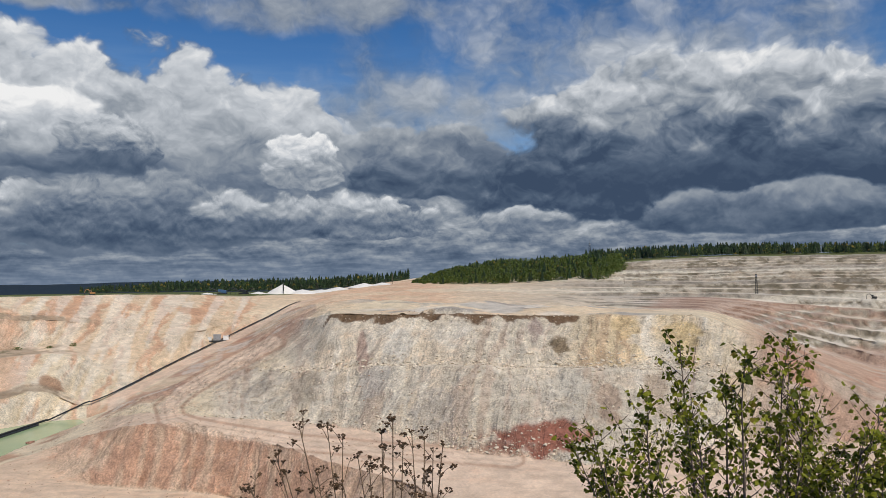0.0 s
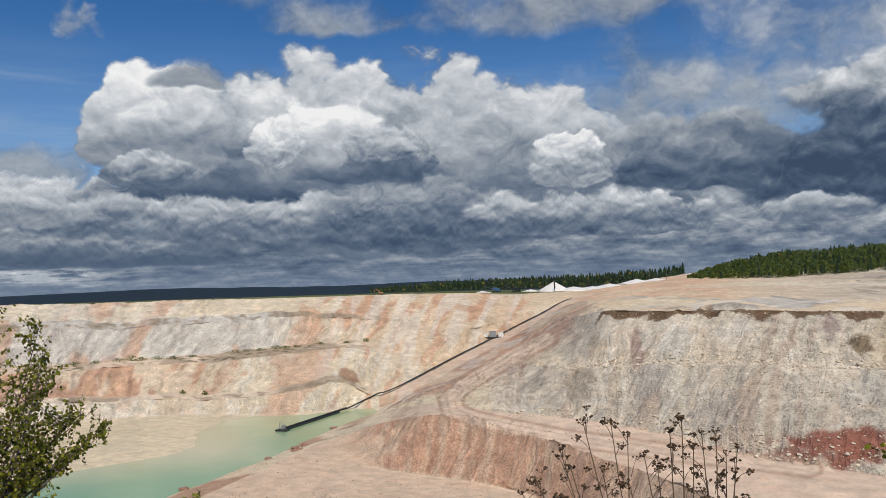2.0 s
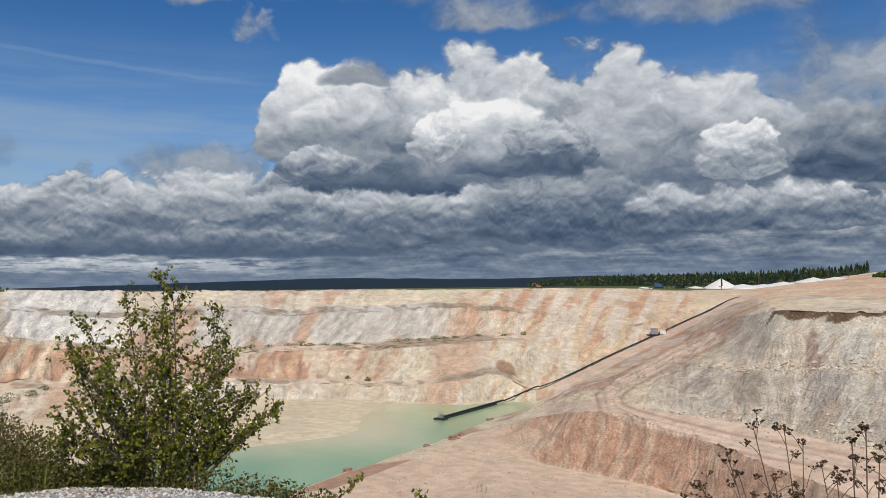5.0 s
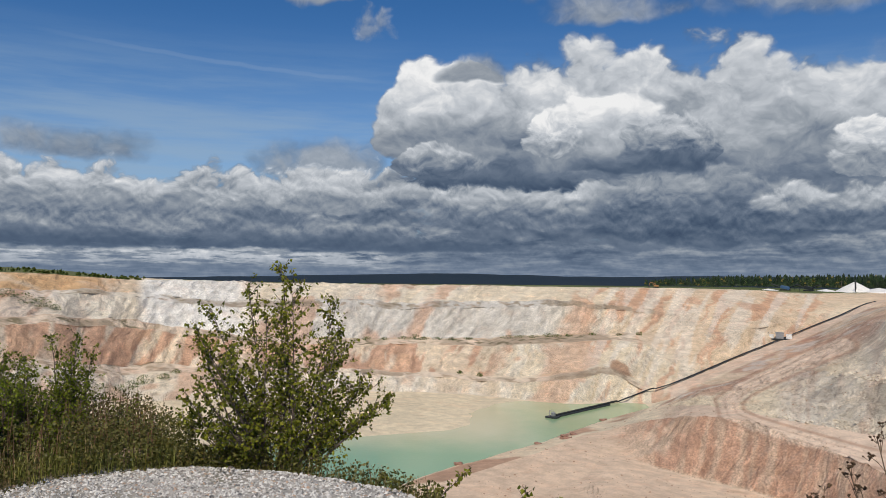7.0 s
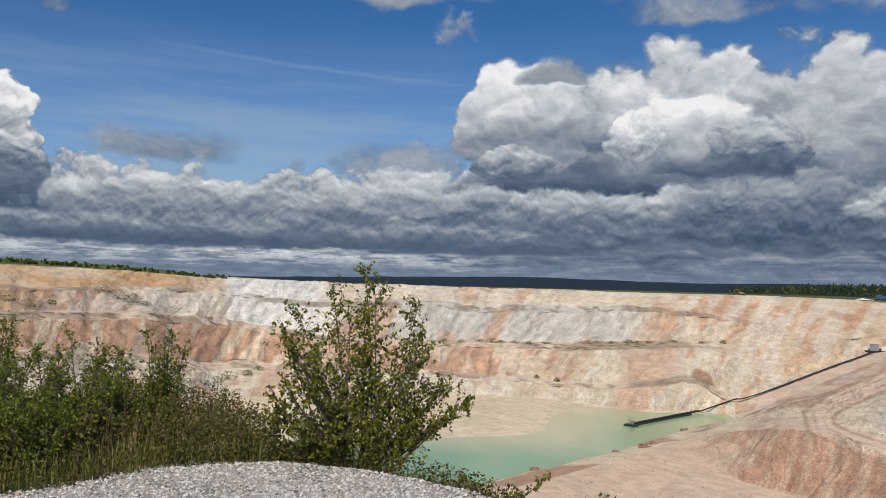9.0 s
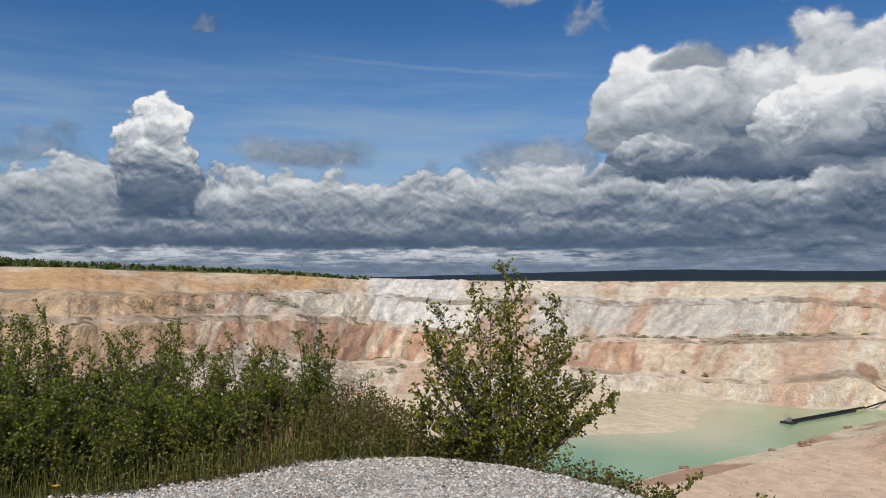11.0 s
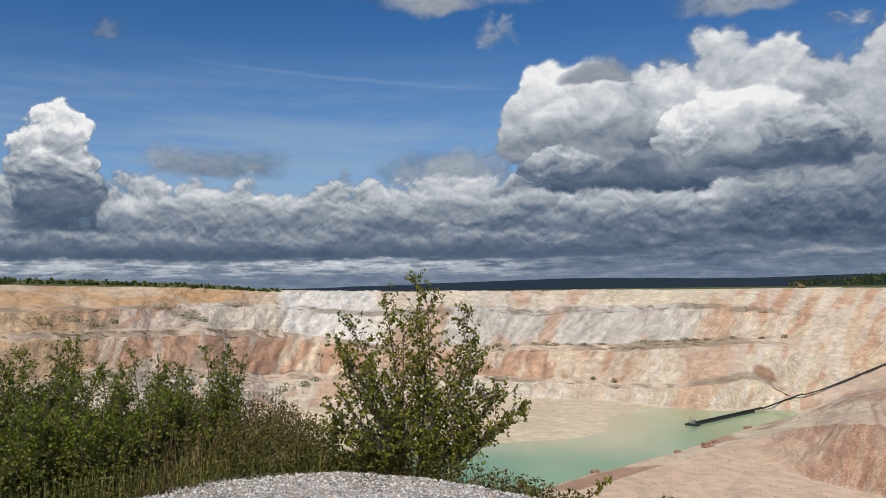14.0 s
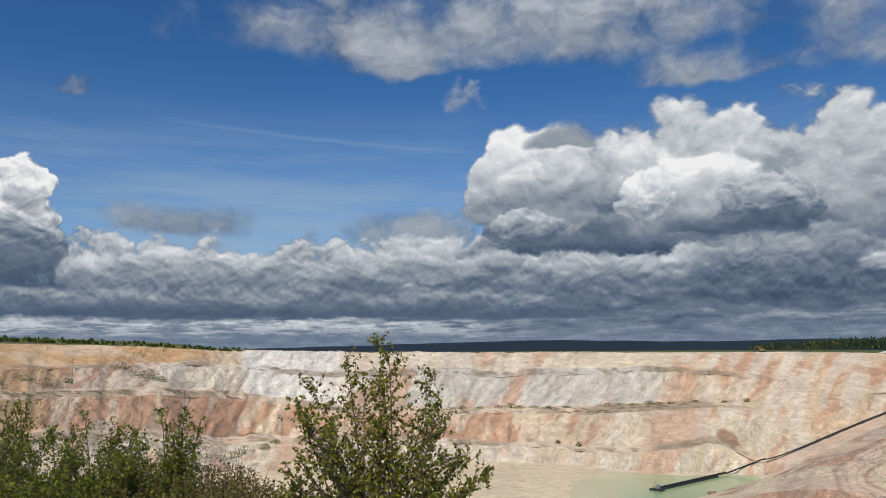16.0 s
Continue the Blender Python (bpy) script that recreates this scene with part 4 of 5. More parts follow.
wood("rim_scrub", "low green scrub along the grassy rim", 330, 58.5, 86, lambda a, k: float(np.interp(a, [58.5, 64, 71, 78, 86], [466, 446, 424, 398, 392])) + 50 * k * k, lambda a: float(np.interp(a, [58, 70, 79, 86], [1.6, 2.3, 3.4, 5.0])), 0.8, 0.3)


def shrub(p, h, w, count, label):
    v, f = [], []
    clump(v, f, (0, 0, -0.1 * h), h, w, count, 0.32, 1.8)
    top = thing("shrub", Matrix.Translation(p), label, "shrub", "shrubs on the quarry benches")
    ob = new("foliage", mesh_of("foliage", v, f, FOLIAGE))
    ob.parent = top
    bm = bmesh.new()
    for k in range(4):
        rod(bm, (0, 0, -0.2), (w * 0.5 * math.cos(k * 1.6), w * 0.5 * math.sin(k * 1.6), h * 0.75), 0.06, 0.02, 5)
    part("stem", bm, BARK, top)
    return top


for az, r, h, w in [(65.6, 384, 5.2, 5.4), (64.7, 385, 4.4, 4.6), (66.5, 383, 4.0, 4.6), (63.9, 386, 2.6, 3.6), (70.8, 352, 3.4, 5.0), (72.0, 348, 2.6, 4.0), (73.8, 338, 3.6, 4.4), (69.6, 360, 2.0, 3.0), (58.4, 362, 4.2, 4.0), (59.2, 358, 3.0, 4.0),
                    (60.0, 352, 2.2, 4.4), (61.0, 346, 1.8, 4.0), (57.2, 366, 2.2, 3.0), (56.4, 372, 1.6, 2.6), (40.2, 411, 3.0, 3.0), (39.6, 411, 1.8, 3.0), (41.0, 411, 1.7, 3.4), (42.4, 410, 1.5, 3.2), (43.6, 410, 1.9, 2.8), (44.4, 408, 1.6, 3.4), (38.6, 411, 1.4, 3.0), (37.6, 411, 1.5, 3.2),
                    (36.4, 411, 1.2, 2.6), (33.6, 411, 1.6, 4.2), (32.8, 411, 1.4, 3.4), (31.9, 410, 1.4, 3.0), (30.8, 413, 2.0, 3.2), (30.2, 414, 1.4, 3.0), (29.4, 415, 1.2, 2.8), (27.8, 420, 1.1, 2.6), (24.6, 424, 1.9, 1.8), (26.0, 421, 1.0, 2.0), (35.6, 372, 1.8, 1.6), (37.0, 374, 1.6, 1.5),
                    (-16.5, 228, 1.8, 1.8)]:
    shrub(at(az, r, -0.1), h, w, int(60 + 50 * h), "green scrub bush growing on a pale quarry bench")


# ---- stones strewn over the heap, the bank and the shore ----
def strew(name, label, count, where, low, high, mat, squash=0.7):
    verts, faces = [], []
    for _ in range(count):
        c = where()
        s = low * (high / low) ** (rnd.random() ** 2.4)
        spin = Matrix.Rotation(rnd.uniform(0, 6.28), 3, "Z") @ Matrix.Rotation(rnd.uniform(-0.5, 0.5), 3, "X")
        b = len(verts)
        for q in ((1, 0, 0), (0, 1, 0), (-1, 0, 0), (0, -1, 0), (0.1, 0.1, 1), (0, 0, -1), (0.75, 0.7, 0.5), (-0.7, -0.6, 0.55)):
            v = spin @ Vector((q[0] * rnd.uniform(0.7, 1.2), q[1] * rnd.uniform(0.6, 1.1), q[2] * squash * rnd.uniform(0.7, 1.1))) * s * 0.5
            verts.append(c + v)
        for f in ((0, 6, 4), (6, 1, 4), (1, 2, 4), (2, 7, 4), (7, 3, 4), (3, 0, 4), (0, 1, 6), (2, 3, 7), (1, 0, 5), (2, 1, 5), (3, 2, 5), (0, 3, 5)):
            faces.append(tuple(b + i for i in f))
    return tagged(new(name, mesh_of(name, verts, faces, mat)), label, "stones", kind="stuff")


def on_heap():
    az = rnd.uniform(-19, 11)
    k = rnd.random()
    r = float(np.interp(az, [c[0] for c in road_line], [c[1] for c in road_line])) * (1 - k) + k * float(np.interp(az, CREST[:, 0], CREST[:, 1])) * 0.99
    return at(az, r, 0.05)


def on_bench():
    az = rnd.uniform(-19, 13)
    return at(az, float(np.interp(az, [c[0] for c in bench_line], [c[1] for c in bench_line])) + rnd.gauss(0, 3), 0.05)


def on_toe():
    az = rnd.uniform(-18, 16)
    return at(az, float(np.interp(az, [c[0] for c in road_line], [c[1] for c in road_line])) + abs(rnd.gauss(0, 4)), 0.05)


strew("rubble", "pale grey rubble strewn over the spoil heap", 3200, on_heap, 0.15, 1.0, RUBBLE)
strew("rubble", "blocks of pale stone gathered on the heap's ledge", 1300, on_bench, 0.35, 2.0, RUBBLE)
strew("rubble", "blocks of pale stone at the heap's foot", 600, on_toe, 0.3, 1.7, RUBBLE)
strew("rubble", "small reddish clods on the bank and flats", 1500, lambda: at(rnd.uniform(2, 36), rnd.uniform(175, 300), 0.03), 0.2, 0.8, plain("clods", (0.42, 0.28, 0.2), 0.95, 0, 2.0, 0.3))
for az, r, s in [(29.6, 258, 3.4), (29.0, 266, 2.2), (27.0, 300, 2.6), (37.0, 222, 2.4), (31.5, 252, 1.8)]:
    bm = bmesh.new()
    bmesh.ops.create_icosphere(bm, subdivisions=3, radius=s * 0.5)
    for v in bm.verts:
        v.co *= 1 + 0.8 * (noise.noise(v.co * 0.8 + Vector((az, r, 0)))) + 0.25 * noise.noise(v.co * 2.5)
        v.co.z *= 0.55
    me = bpy.data.meshes.new("boulder")
    bm.to_mesh(me), bm.free()
    me.materials.append(plain("red_rock", (0.28, 0.16, 0.115), 0.95, 0, 1.5, 0.3, 0.6))
    ob = new("boulder", me)
    ob.location = at(az, r, s * 0.06)
    tagged(ob, "reddish-brown clay boulder lying on the pond's shore", "boulder", "boulders on the shore")


# ---- conveyor down the ramp, floating pipe on the pond ----
foot, head = at(23.6, 356, 0), at(10.1, 541, 0)
conveyor = thing("belt_conveyor", Matrix.Translation(foot), "long dark belt conveyor running straight up the pink ramp", "conveyor")
span = 40
pts = []
for i in range(span + 1):
    q = foot.lerp(head, i / span)
    az, r = math.degrees(math.atan2(-q.x, q.y)), math.hypot(q.x, q.y)
    pts.append(Vector((q.x, q.y, terrain(az, r))))
zs = np.convolve(np.pad([p.z for p in pts], 3, "edge"), np.ones(7) / 7, "valid")
pts = [Vector((p.x, p.y, z)) - foot for p, z in zip(pts, zs)]
side = (head - foot).cross(Vector((0, 0, 1))).normalized()
for name, off, up, sz, mat in (("belt", 0.0, 0.72, (0.7, 0.08), RUBBER), ("side_rail", 0.42, 0.66, (0.08, 0.2), DARK_STEEL), ("side_rail", -0.42, 0.66, (0.08, 0.2), DARK_STEEL)):
    bm = bmesh.new()
    for a, b in zip(pts, pts[1:]):
        a1, b1 = a + side * off + Vector((0, 0, up)), b + side * off + Vector((0, 0, up))
        vs = []
        for c in (a1, b1):
            for sx_, sz_ in ((-1, -1), (1, -1), (1, 1), (-1, 1)):
                vs.append(bm.verts.new(c + side * sx_ * sz[0] / 2 + Vector((0, 0, sz_ * sz[1] / 2))))
        for f in ((0, 1, 5, 4), (1, 2, 6, 5), (2, 3, 7, 6), (3, 0, 4, 7)):
            bm.faces.new([vs[i] for i in f])
    part(name, bm, mat, conveyor)
legs = None
for p in pts[::1]:
    if legs is None:
        bm = bmesh.new()
        for s_ in (-1, 1):
            rod(bm, side * s_ * 0.8 + Vector((0, 0, -1.2)), side * s_ * 0.42 + Vector((0, 0, 0.62)), 0.06, None, 6)
        legs = part("trestle", bm, PALE_STEEL, conveyor)
        legs.location = p
    else:
        ob = new("trestle", legs.data)
        ob.parent, ob.location = conveyor, p

end, shore_end = Vector((at(30.5, 302).x, at(30.5, 302).y, WATER_Z)), Vector((at(26.1, 345).x, at(26.1, 345).y, WATER_Z))
pipe = thing("floating_pipeline", Matrix.Translation(end), "dark pipeline floating on the green pond with a pump raft", "pipeline")
run = shore_end - end
bm = bmesh.new()
rod(bm, Vector((0, 0, 0.75)), run * 1.0 + Vector((0, 0, 0.85)), 0.42, None, 10)
part("pipe", bm, RUBBER, pipe)
fl = None
across = run.cross(Vector((0, 0, 1))).normalized()
for i in range(26):
    q = run * (i / 30.0)
    if fl is None:
        bm = bmesh.new()
        for s_ in (-0.62, 0.62):
            rod(bm, -run.normalized() * 0.85 + across * s_ + Vector((0, 0, 0.15)), run.normalized() * 0.85 + across * s_ + Vector((0, 0, 0.15)), 0.5, None, 10)
        fl = part("float", bm, DARK_STEEL, pipe)
        fl.location = q
    else:
        ob = new("float", fl.data)
        ob.parent, ob.location = pipe, q
bm = bmesh.new()
box(bm, (4.6, 3.0, 0.7), (0, 0, 0.25), bevel=0.12)
part("raft", bm, DARK_STEEL, pipe)
bm = bmesh.new()
box(bm, (1.4, 1.2, 1.4), (0.4, 0, 1.3), bevel=0.1)
rod(bm, (-1.2, 0, 0.6), (-1.2, 0, 2.8), 0.09)
rod(bm, (-1.2, 0, 2.8), (0.6, 0, 2.4), 0.07)
part("pump", bm, PALE_STEEL, pipe, "grey pump with a davit")
tail = [shore_end, at(25.0, 350, 0.4), at(23.9, 355, 0.7), foot + Vector((0, 0, 1.2))]
bm = bmesh.new()
for a, b in zip(tail, tail[1:]):
    rod(bm, a - end + Vector((0, 0, 0.5)), b - end + Vector((0, 0, 0.5)), 0.3, None, 8)
part("shore_hose", bm, RUBBER, pipe)


# ---- machines and plant on the rim ----
def excavator(p, az, paint, label):
    e = thing("excavator", heading(p, az) @ Matrix.Diagonal((0.72, 0.72, 0.72, 1)), label, "excavator", "machines in the quarry")
    for s_ in (-1.1, 1.1):
        bm = bmesh.new()
        box(bm, (4.2, 0.6, 0.9), (0, s_, 0.45), bevel=0.3)
        part("track", bm, DARK_STEEL, e)
    bm = bmesh.new()
    box(bm, (3.6, 2.6, 1.3), (-0.4, 0, 1.75), bevel=0.15)
    box(bm, (1.0, 2.5, 0.9), (-1.9, 0, 1.7), bevel=0.2)
    body = part("body", bm, paint, e)
    bm = bmesh.new()
    box(bm, (1.5, 1.0, 1.6), (0.9, 0.75, 2.9), bevel=0.1)
    cab = part("cab", bm, paint, e)
    bm = bmesh.new()
    box(bm, (0.1, 0.8, 0.9), (1.68, 0.75, 3.1)), box(bm, (1.1, 0.1, 0.8), (0.9, 1.27, 3.1))
    part("cab_window", bm, GLASS, cab)
    bm = bmesh.new()
    rod(bm, (1.0, -0.3, 2.0), (3.0, -0.3, 4.6), 0.28, 0.24, 6), rod(bm, (3.0, -0.3, 4.6), (5.0, -0.3, 4.2), 0.24, 0.2, 6)
    part("boom", bm, paint, e)
    bm = bmesh.new()
    rod(bm, (5.0, -0.3, 4.3), (5.7, -0.3, 1.6), 0.2, 0.14, 6)
    part("stick", bm, paint, e)
    bm = bmesh.new()
    box(bm, (0.9, 1.2, 0.9), (5.5, -0.3, 1.0), Matrix.Rotation(0.5, 4, "Y"), 0.15)
    part("bucket", bm, DARK_STEEL, e)
    return e


excavator(at(23.5, 500, 0.0), 100, ORANGE, "orange tracked excavator standing on the quarry rim")
excavator(at(-28.0, 548, 0.0), 60, DARK_STEEL, "dark tracked excavator working on a grey terrace")

q = at(15.5, 446, 0.0)
st = thing("drive_station", heading(q, 105), "white and grey drive station beside the conveyor", "machine")
for x_, y_, sz, mat, nm in ((-3.2, 2.0, (2.8, 2.4, 2.2), WHITE_PAINT, "cabin"), (1.2, 2.6, (3.8, 2.8, 3.0), PALE_STEEL, "housing"), (5.0, 1.6, (2.0, 2.2, 1.8), WHITE_PAINT, "tank")):
    bm = bmesh.new()
    box(bm, sz, (x_, y_, sz[2] / 2 + 0.5), bevel=0.08)
    box(bm, (sz[0] + 0.2, sz[1] + 0.2, 0.14), (x_, y_, sz[2] + 0.55))
    part(nm, bm, mat, st)
bm = bmesh.new()
box(bm, (11.5, 3.6, 0.5), (0.4, 2.2, 0.2), bevel=0.05), rod(bm, (-5, 0.2, 0.5), (-5, 0.2, 2.6), 0.1), rod(bm, (6.5, 0.2, 0.5), (6.5, 0.2, 3.4), 0.1)
part("skid", bm, DARK_STEEL, st)


def screen_plant(p, az, paint, label):
    e = thing("screening_plant", heading(p, az), label, "machine", "machines in the quarry")
    bm = bmesh.new()
    box(bm, (6, 2.6, 2.2), (0, 0, 2.4), Matrix.Rotation(-0.2, 4, "Y"), 0.12)
    part("screen_box", bm, paint, e)
    bm = bmesh.new()
    box(bm, (7, 2.4, 0.9), (0, 0, 0.75), bevel=0.1)
    part("chassis", bm, DARK_STEEL, e)
    for a, b in (((2, 0, 2.0), (9.5, 0, 5.0)), ((-2, 0.5, 2.2), (-8.5, 1.5, 4.6))):
        bm = bmesh.new()
        rod(bm, a, b, 0.45, None, 4), rod(bm, (b[0] * 0.7, b[1] * 0.7, 0), (b[0] * 0.75, b[1] * 0.75, b[2] * 0.8), 0.12, None, 6)
        part("discharge_belt", bm, DARK_STEEL, e)
    return e


screen_plant(at(15.3, 620, 0), 95, BLUE, "blue mobile screening plant with dark discharge belts")
screen_plant(at(13.9, 615, 0), 75, DARK_STEEL, "dark mobile crusher with raised discharge belts")
bm = bmesh.new()


def pile(p, rad, h, label):
    bm = bmesh.new()
    rings, sides = 9, 40
    tip = bm.verts.new((0, 0, h))
    last = None
    for k in range(1, rings + 1):
        t = k / rings
        row = []
        for i in range(sides):
            a = 6.2832 * i / sides
            q = rad * t * (1 + 0.07 * noise.noise(Vector((math.cos(a) * 2, math.sin(a) * 2, t * 2 + rad))))
            row.append(bm.verts.new((q * math.cos(a), q * math.sin(a), h * (1 - t) - (0.8 if k == rings else 0) + 0.12 * noise.noise(Vector((q * math.cos(a), q * math.sin(a), 1))))))
        for i in range(sides):
            j = (i + 1) % sides
            bm.faces.new((tip, row[i], row[j]) if last is None else (last[i], row[i], row[j], last[j]))
        last = row
    me = bpy.data.meshes.new("kaolin_pile")
    bmesh.ops.recalc_face_normals(bm, faces=bm.faces)
    bm.to_mesh(me), bm.free()
    me.materials.append(KAOLIN)
    ob = new("kaolin_pile", me)
    ob.location = p
    return tagged(ob, label, "pile", "piles on the rim")


pile(at(11.25, 640, -0.2), 13.5, 7.6, "tall white cone of kaolin on the quarry rim")
for az, r, rad, h in ((9.9, 640, 15, 3.0), (8.6, 650, 16, 2.6), (7.4, 660, 14, 2.8), (5.6, 690, 14, 3.4), (4.3, 690, 12, 2.4), (12.9, 640, 9, 2.0), (16.3, 640, 8, 1.6)):
    pile(at(az, r, -0.3), rad, h, "low pale kaolin heap on the quarry rim")
q = at(11.2, 632, 0.0)
ld = thing("loading_belt", heading(q, 100), "dark inclined stacking belt against the white cone", "conveyor")
bm = bmesh.new()
rod(bm, (0, 0, 0.6), (0, 8.6, 8.2), 0.55, None, 4)
part("belt", bm, DARK_STEEL, ld)
bm = bmesh.new()
rod(bm, (0, 5, 0), (0, 5, 4.6), 0.2, None, 6)
part("support", bm, DARK_STEEL, ld)


def lattice_mast(name, p, h, w, label):
    e = thing(name, Matrix.Translation(p), label, "mast")
    for sx_, sy_ in ((1, 1), (1, -1), (-1, 1), (-1, -1)):
        bm = bmesh.new()
        rod(bm, (sx_ * w, sy_ * w, -0.5), (sx_ * w * 0.45, sy_ * w * 0.45, h), 0.14, 0.1, 6)
        part("leg", bm, DARK_STEEL, e)
    bm = bmesh.new()
    n = 8
    for i in range(n):
        z0, z1 = h * i / n, h * (i + 1) / n
        w0, w1 = w * (1 - 0.55 * i / n), w * (1 - 0.55 * (i + 1) / n)
        for s_ in (1, -1):
            rod(bm, (-w0, s_ * w0, z0), (w1, s_ * w1, z1), 0.06, None, 4), rod(bm, (s_ * w0, -w0, z0), (s_ * w1, w1, z1), 0.06, None, 4)
    part("bracing", bm, DARK_STEEL, e)
    bm = bmesh.new()
    box(bm, (w * 1.6, w * 1.6, 0.9), (0, 0, h - 1.4), bevel=0.1), rod(bm, (0, 0, h), (0, 0, h + 2), 0.07, None, 6)
    part("platform", bm, PALE_STEEL, e)
    return e


lattice_mast("lookout_tower", at(-10.3, 845, 0), 19.5, 1.1, "slim dark lattice tower rising above the woods")
lattice_mast("drill_mast", at(-21.15, 560, 0), 13.0, 0.7, "dark upright drilling mast on a pale terrace")
for az, r, h in ((4.7, 700, 9), (3.6, 705, 9), (8.9, 690, 8), (12.0, 700, 8), (-12.6, 640, 8)):
    e = thing("utility_pole", Matrix.Translation(at(az, r, -0.3)), "weathered wooden pole with a crossarm on the rim", "pole", "poles on the rim")
    bm = bmesh.new()
    rod(bm, (0, 0, 0), (0, 0, h), 0.2, 0.14, 7)
    part("shaft", bm, WOODPOLE, e)
    bm = bmesh.new()
    box(bm, (2.0, 0.16, 0.16), (0, 0, h - 0.7))
    part("crossarm", bm, WOODPOLE, e)


# ---- plants and stones at the viewpoint ----
BIRCH_LEAF = leafy("birch_leaf", (0.05, 0.072, 0.008), (0.33, 0.34, 0.035), 0.35)
SAPLING_LEAF = leafy("sapling_leaf", (0.06, 0.09, 0.008), (0.30, 0.36, 0.035), 0.4)
TWIG, STALK = plain("twig_bark", (0.14, 0.105, 0.085), 0.85, 0.0, 60.0, 0.4), plain("dead_stalk", (0.15, 0.10, 0.06), 0.85, 0.0, 60.0, 0.35)
SEEDHEAD = plain("seed_head", (0.085, 0.048, 0.022), 0.9, 0.0, 150.0, 0.5)
DRY, GREEN = leafy("dry_grass", (0.22, 0.15, 0.07), (0.55, 0.42, 0.22), 0.25), leafy("green_blades", (0.10, 0.12, 0.02), (0.30, 0.30, 0.08), 0.3)
HERB = leafy("herb_leaf", (0.05, 0.058, 0.012), (0.20, 0.18, 0.055), 0.25)


def stone_material():
    m, t, b = material("gravel_chips")
    g = Val(t, t.nodes.new("ShaderNodeNewGeometry").outputs["Random Per Island"])
    c = blend(t, g, (0.30, 0.285, 0.265), (0.74, 0.71, 0.67))
    c = blend(t, (g * 17.0)._op("FRACT").ramp(0.86, 0.95), c, (0.42, 0.30, 0.22))
    c = blend(t, (g * 29.0)._op("FRACT").ramp(0.88, 0.95), c, (0.16, 0.155, 0.15))
    t.links.new(c, b.inputs["Base Color"])
    b.inputs["Roughness"].default_value = 0.9
    bump(t, b, fbm(t, place_vec(t), 160.0, 3.0, 0.6), 0.4, 0.004)
    return m


CHIPS = stone_material()


def tube(verts, faces, pts, r0, r1, sides=5):
    b = len(verts)
    n = len(pts)
    for i, p in enumerate(pts):
        d = (pts[min(i + 1, n - 1)] - pts[max(i - 1, 0)]).normalized()
        u = d.orthogonal().normalized()
        w = d.cross(u)
        r = r0 + (r1 - r0) * i / (n - 1)
        for k in range(sides):
            a = 6.2832 * k / sides
            verts.append(p + (u * math.cos(a) + w * math.sin(a)) * r)
    for i in range(n - 1):
        for k in range(sides):
            faces.append((b + i * sides + k, b + i * sides + (k + 1) % sides, b + (i + 1) * sides + (k + 1) % sides, b + (i + 1) * sides + k))


def leaf(verts, faces, p, d, size, g):
    """One pointed leaf, widest near its stalk, folded a little along the midrib."""
    d = d.normalized()
    w = d.cross(Vector((g.gauss(0, 1), g.gauss(0, 1), g.gauss(0, 1)))).normalized()
    up = d.cross(w) * 0.22
    b = len(verts)
    for t, s in ((0, 0), (0.28, 0.40), (0.65, 0.26), (1, 0), (0.65, -0.26), (0.28, -0.40)):
        verts.append(p + d * t * size + w * s * size + up * abs(s) * size)
    faces.extend([(b, b + 1, b + 5), (b + 1, b + 2, b + 4, b + 5), (b + 2, b + 3, b + 4)])


def bent(p, d, length, rise, n, g, wob=0.08):
    pts, d = [p], d.normalized()
    for _ in range(n):
        d = (d + Vector((g.gauss(0, wob), g.gauss(0, wob), rise + g.gauss(0, wob)))).normalized()
        pts.append(pts[-1] + d * length / n)
    return pts


def young_tree(name, p, shoots, leaf_size, per_twig, seed, label, mat, category="birch", group="", taper=0.72):
    """A bushy young tree: each shoot is (lean x, lean y, length, twig length); leaves hang from the twigs."""
    g = random.Random(seed)
    sv, sf, lv, lf = [], [], [], []
    for lx, ly, length, reach in shoots:
        start = Vector((g.gauss(0, 0.05), g.gauss(0, 0.05), -0.08))
        axis = bent(start, Vector((lx, ly, 1.0)), length, 0.015, 9, g, 0.05)
        tube(sv, sf, axis, 0.006 + 0.005 * length, 0.0018)
        count = int(12 + (20 if taper > 0.5 else 22) * length)
        for k in range(count):
            t = 0.2 + 0.78 * (k + g.random()) / count
            i = min(int(t * 9), 8)
            q = axis[i].lerp(axis[i + 1], t * 9 - i)
            a = g.uniform(0, 6.283)
            tw = bent(q, Vector((math.cos(a), math.sin(a), 0.6 + 0.55 * t)), reach * (1.12 - taper * t) * g.uniform(0.55, 1.2), -0.02, 5, g, 0.14)
            tube(sv, sf, tw, 0.003, 0.001, 4)
            for _ in range(per_twig):
                s = g.uniform(0.15, 1.0) * 5
                i2 = min(int(s), 4)
                c = tw[i2].lerp(tw[i2 + 1], s - i2)
                hang = Vector((g.gauss(0, 0.8), g.gauss(0, 0.8), g.gauss(-0.7, 0.5)))
                leaf(lv, lf, c + hang.normalized() * 0.012, hang, leaf_size * g.uniform(0.55, 1.15), g)
        for _ in range(int(per_twig * 1.5)):
            hang = Vector((g.gauss(0, 0.8), g.gauss(0, 0.8), g.gauss(0.1, 0.6)))
            leaf(lv, lf, axis[-1] + Vector((0, 0, -0.12 * g.random())), hang, leaf_size * g.uniform(0.5, 0.9), g)
    top = thing(name, Matrix.Translation(p), label, category, group)
    a = new("stem", mesh_of("stem", sv, sf, TWIG, True))
    b = new("foliage", mesh_of("foliage", lv, lf, mat))
    a.parent = b.parent = top
    return top


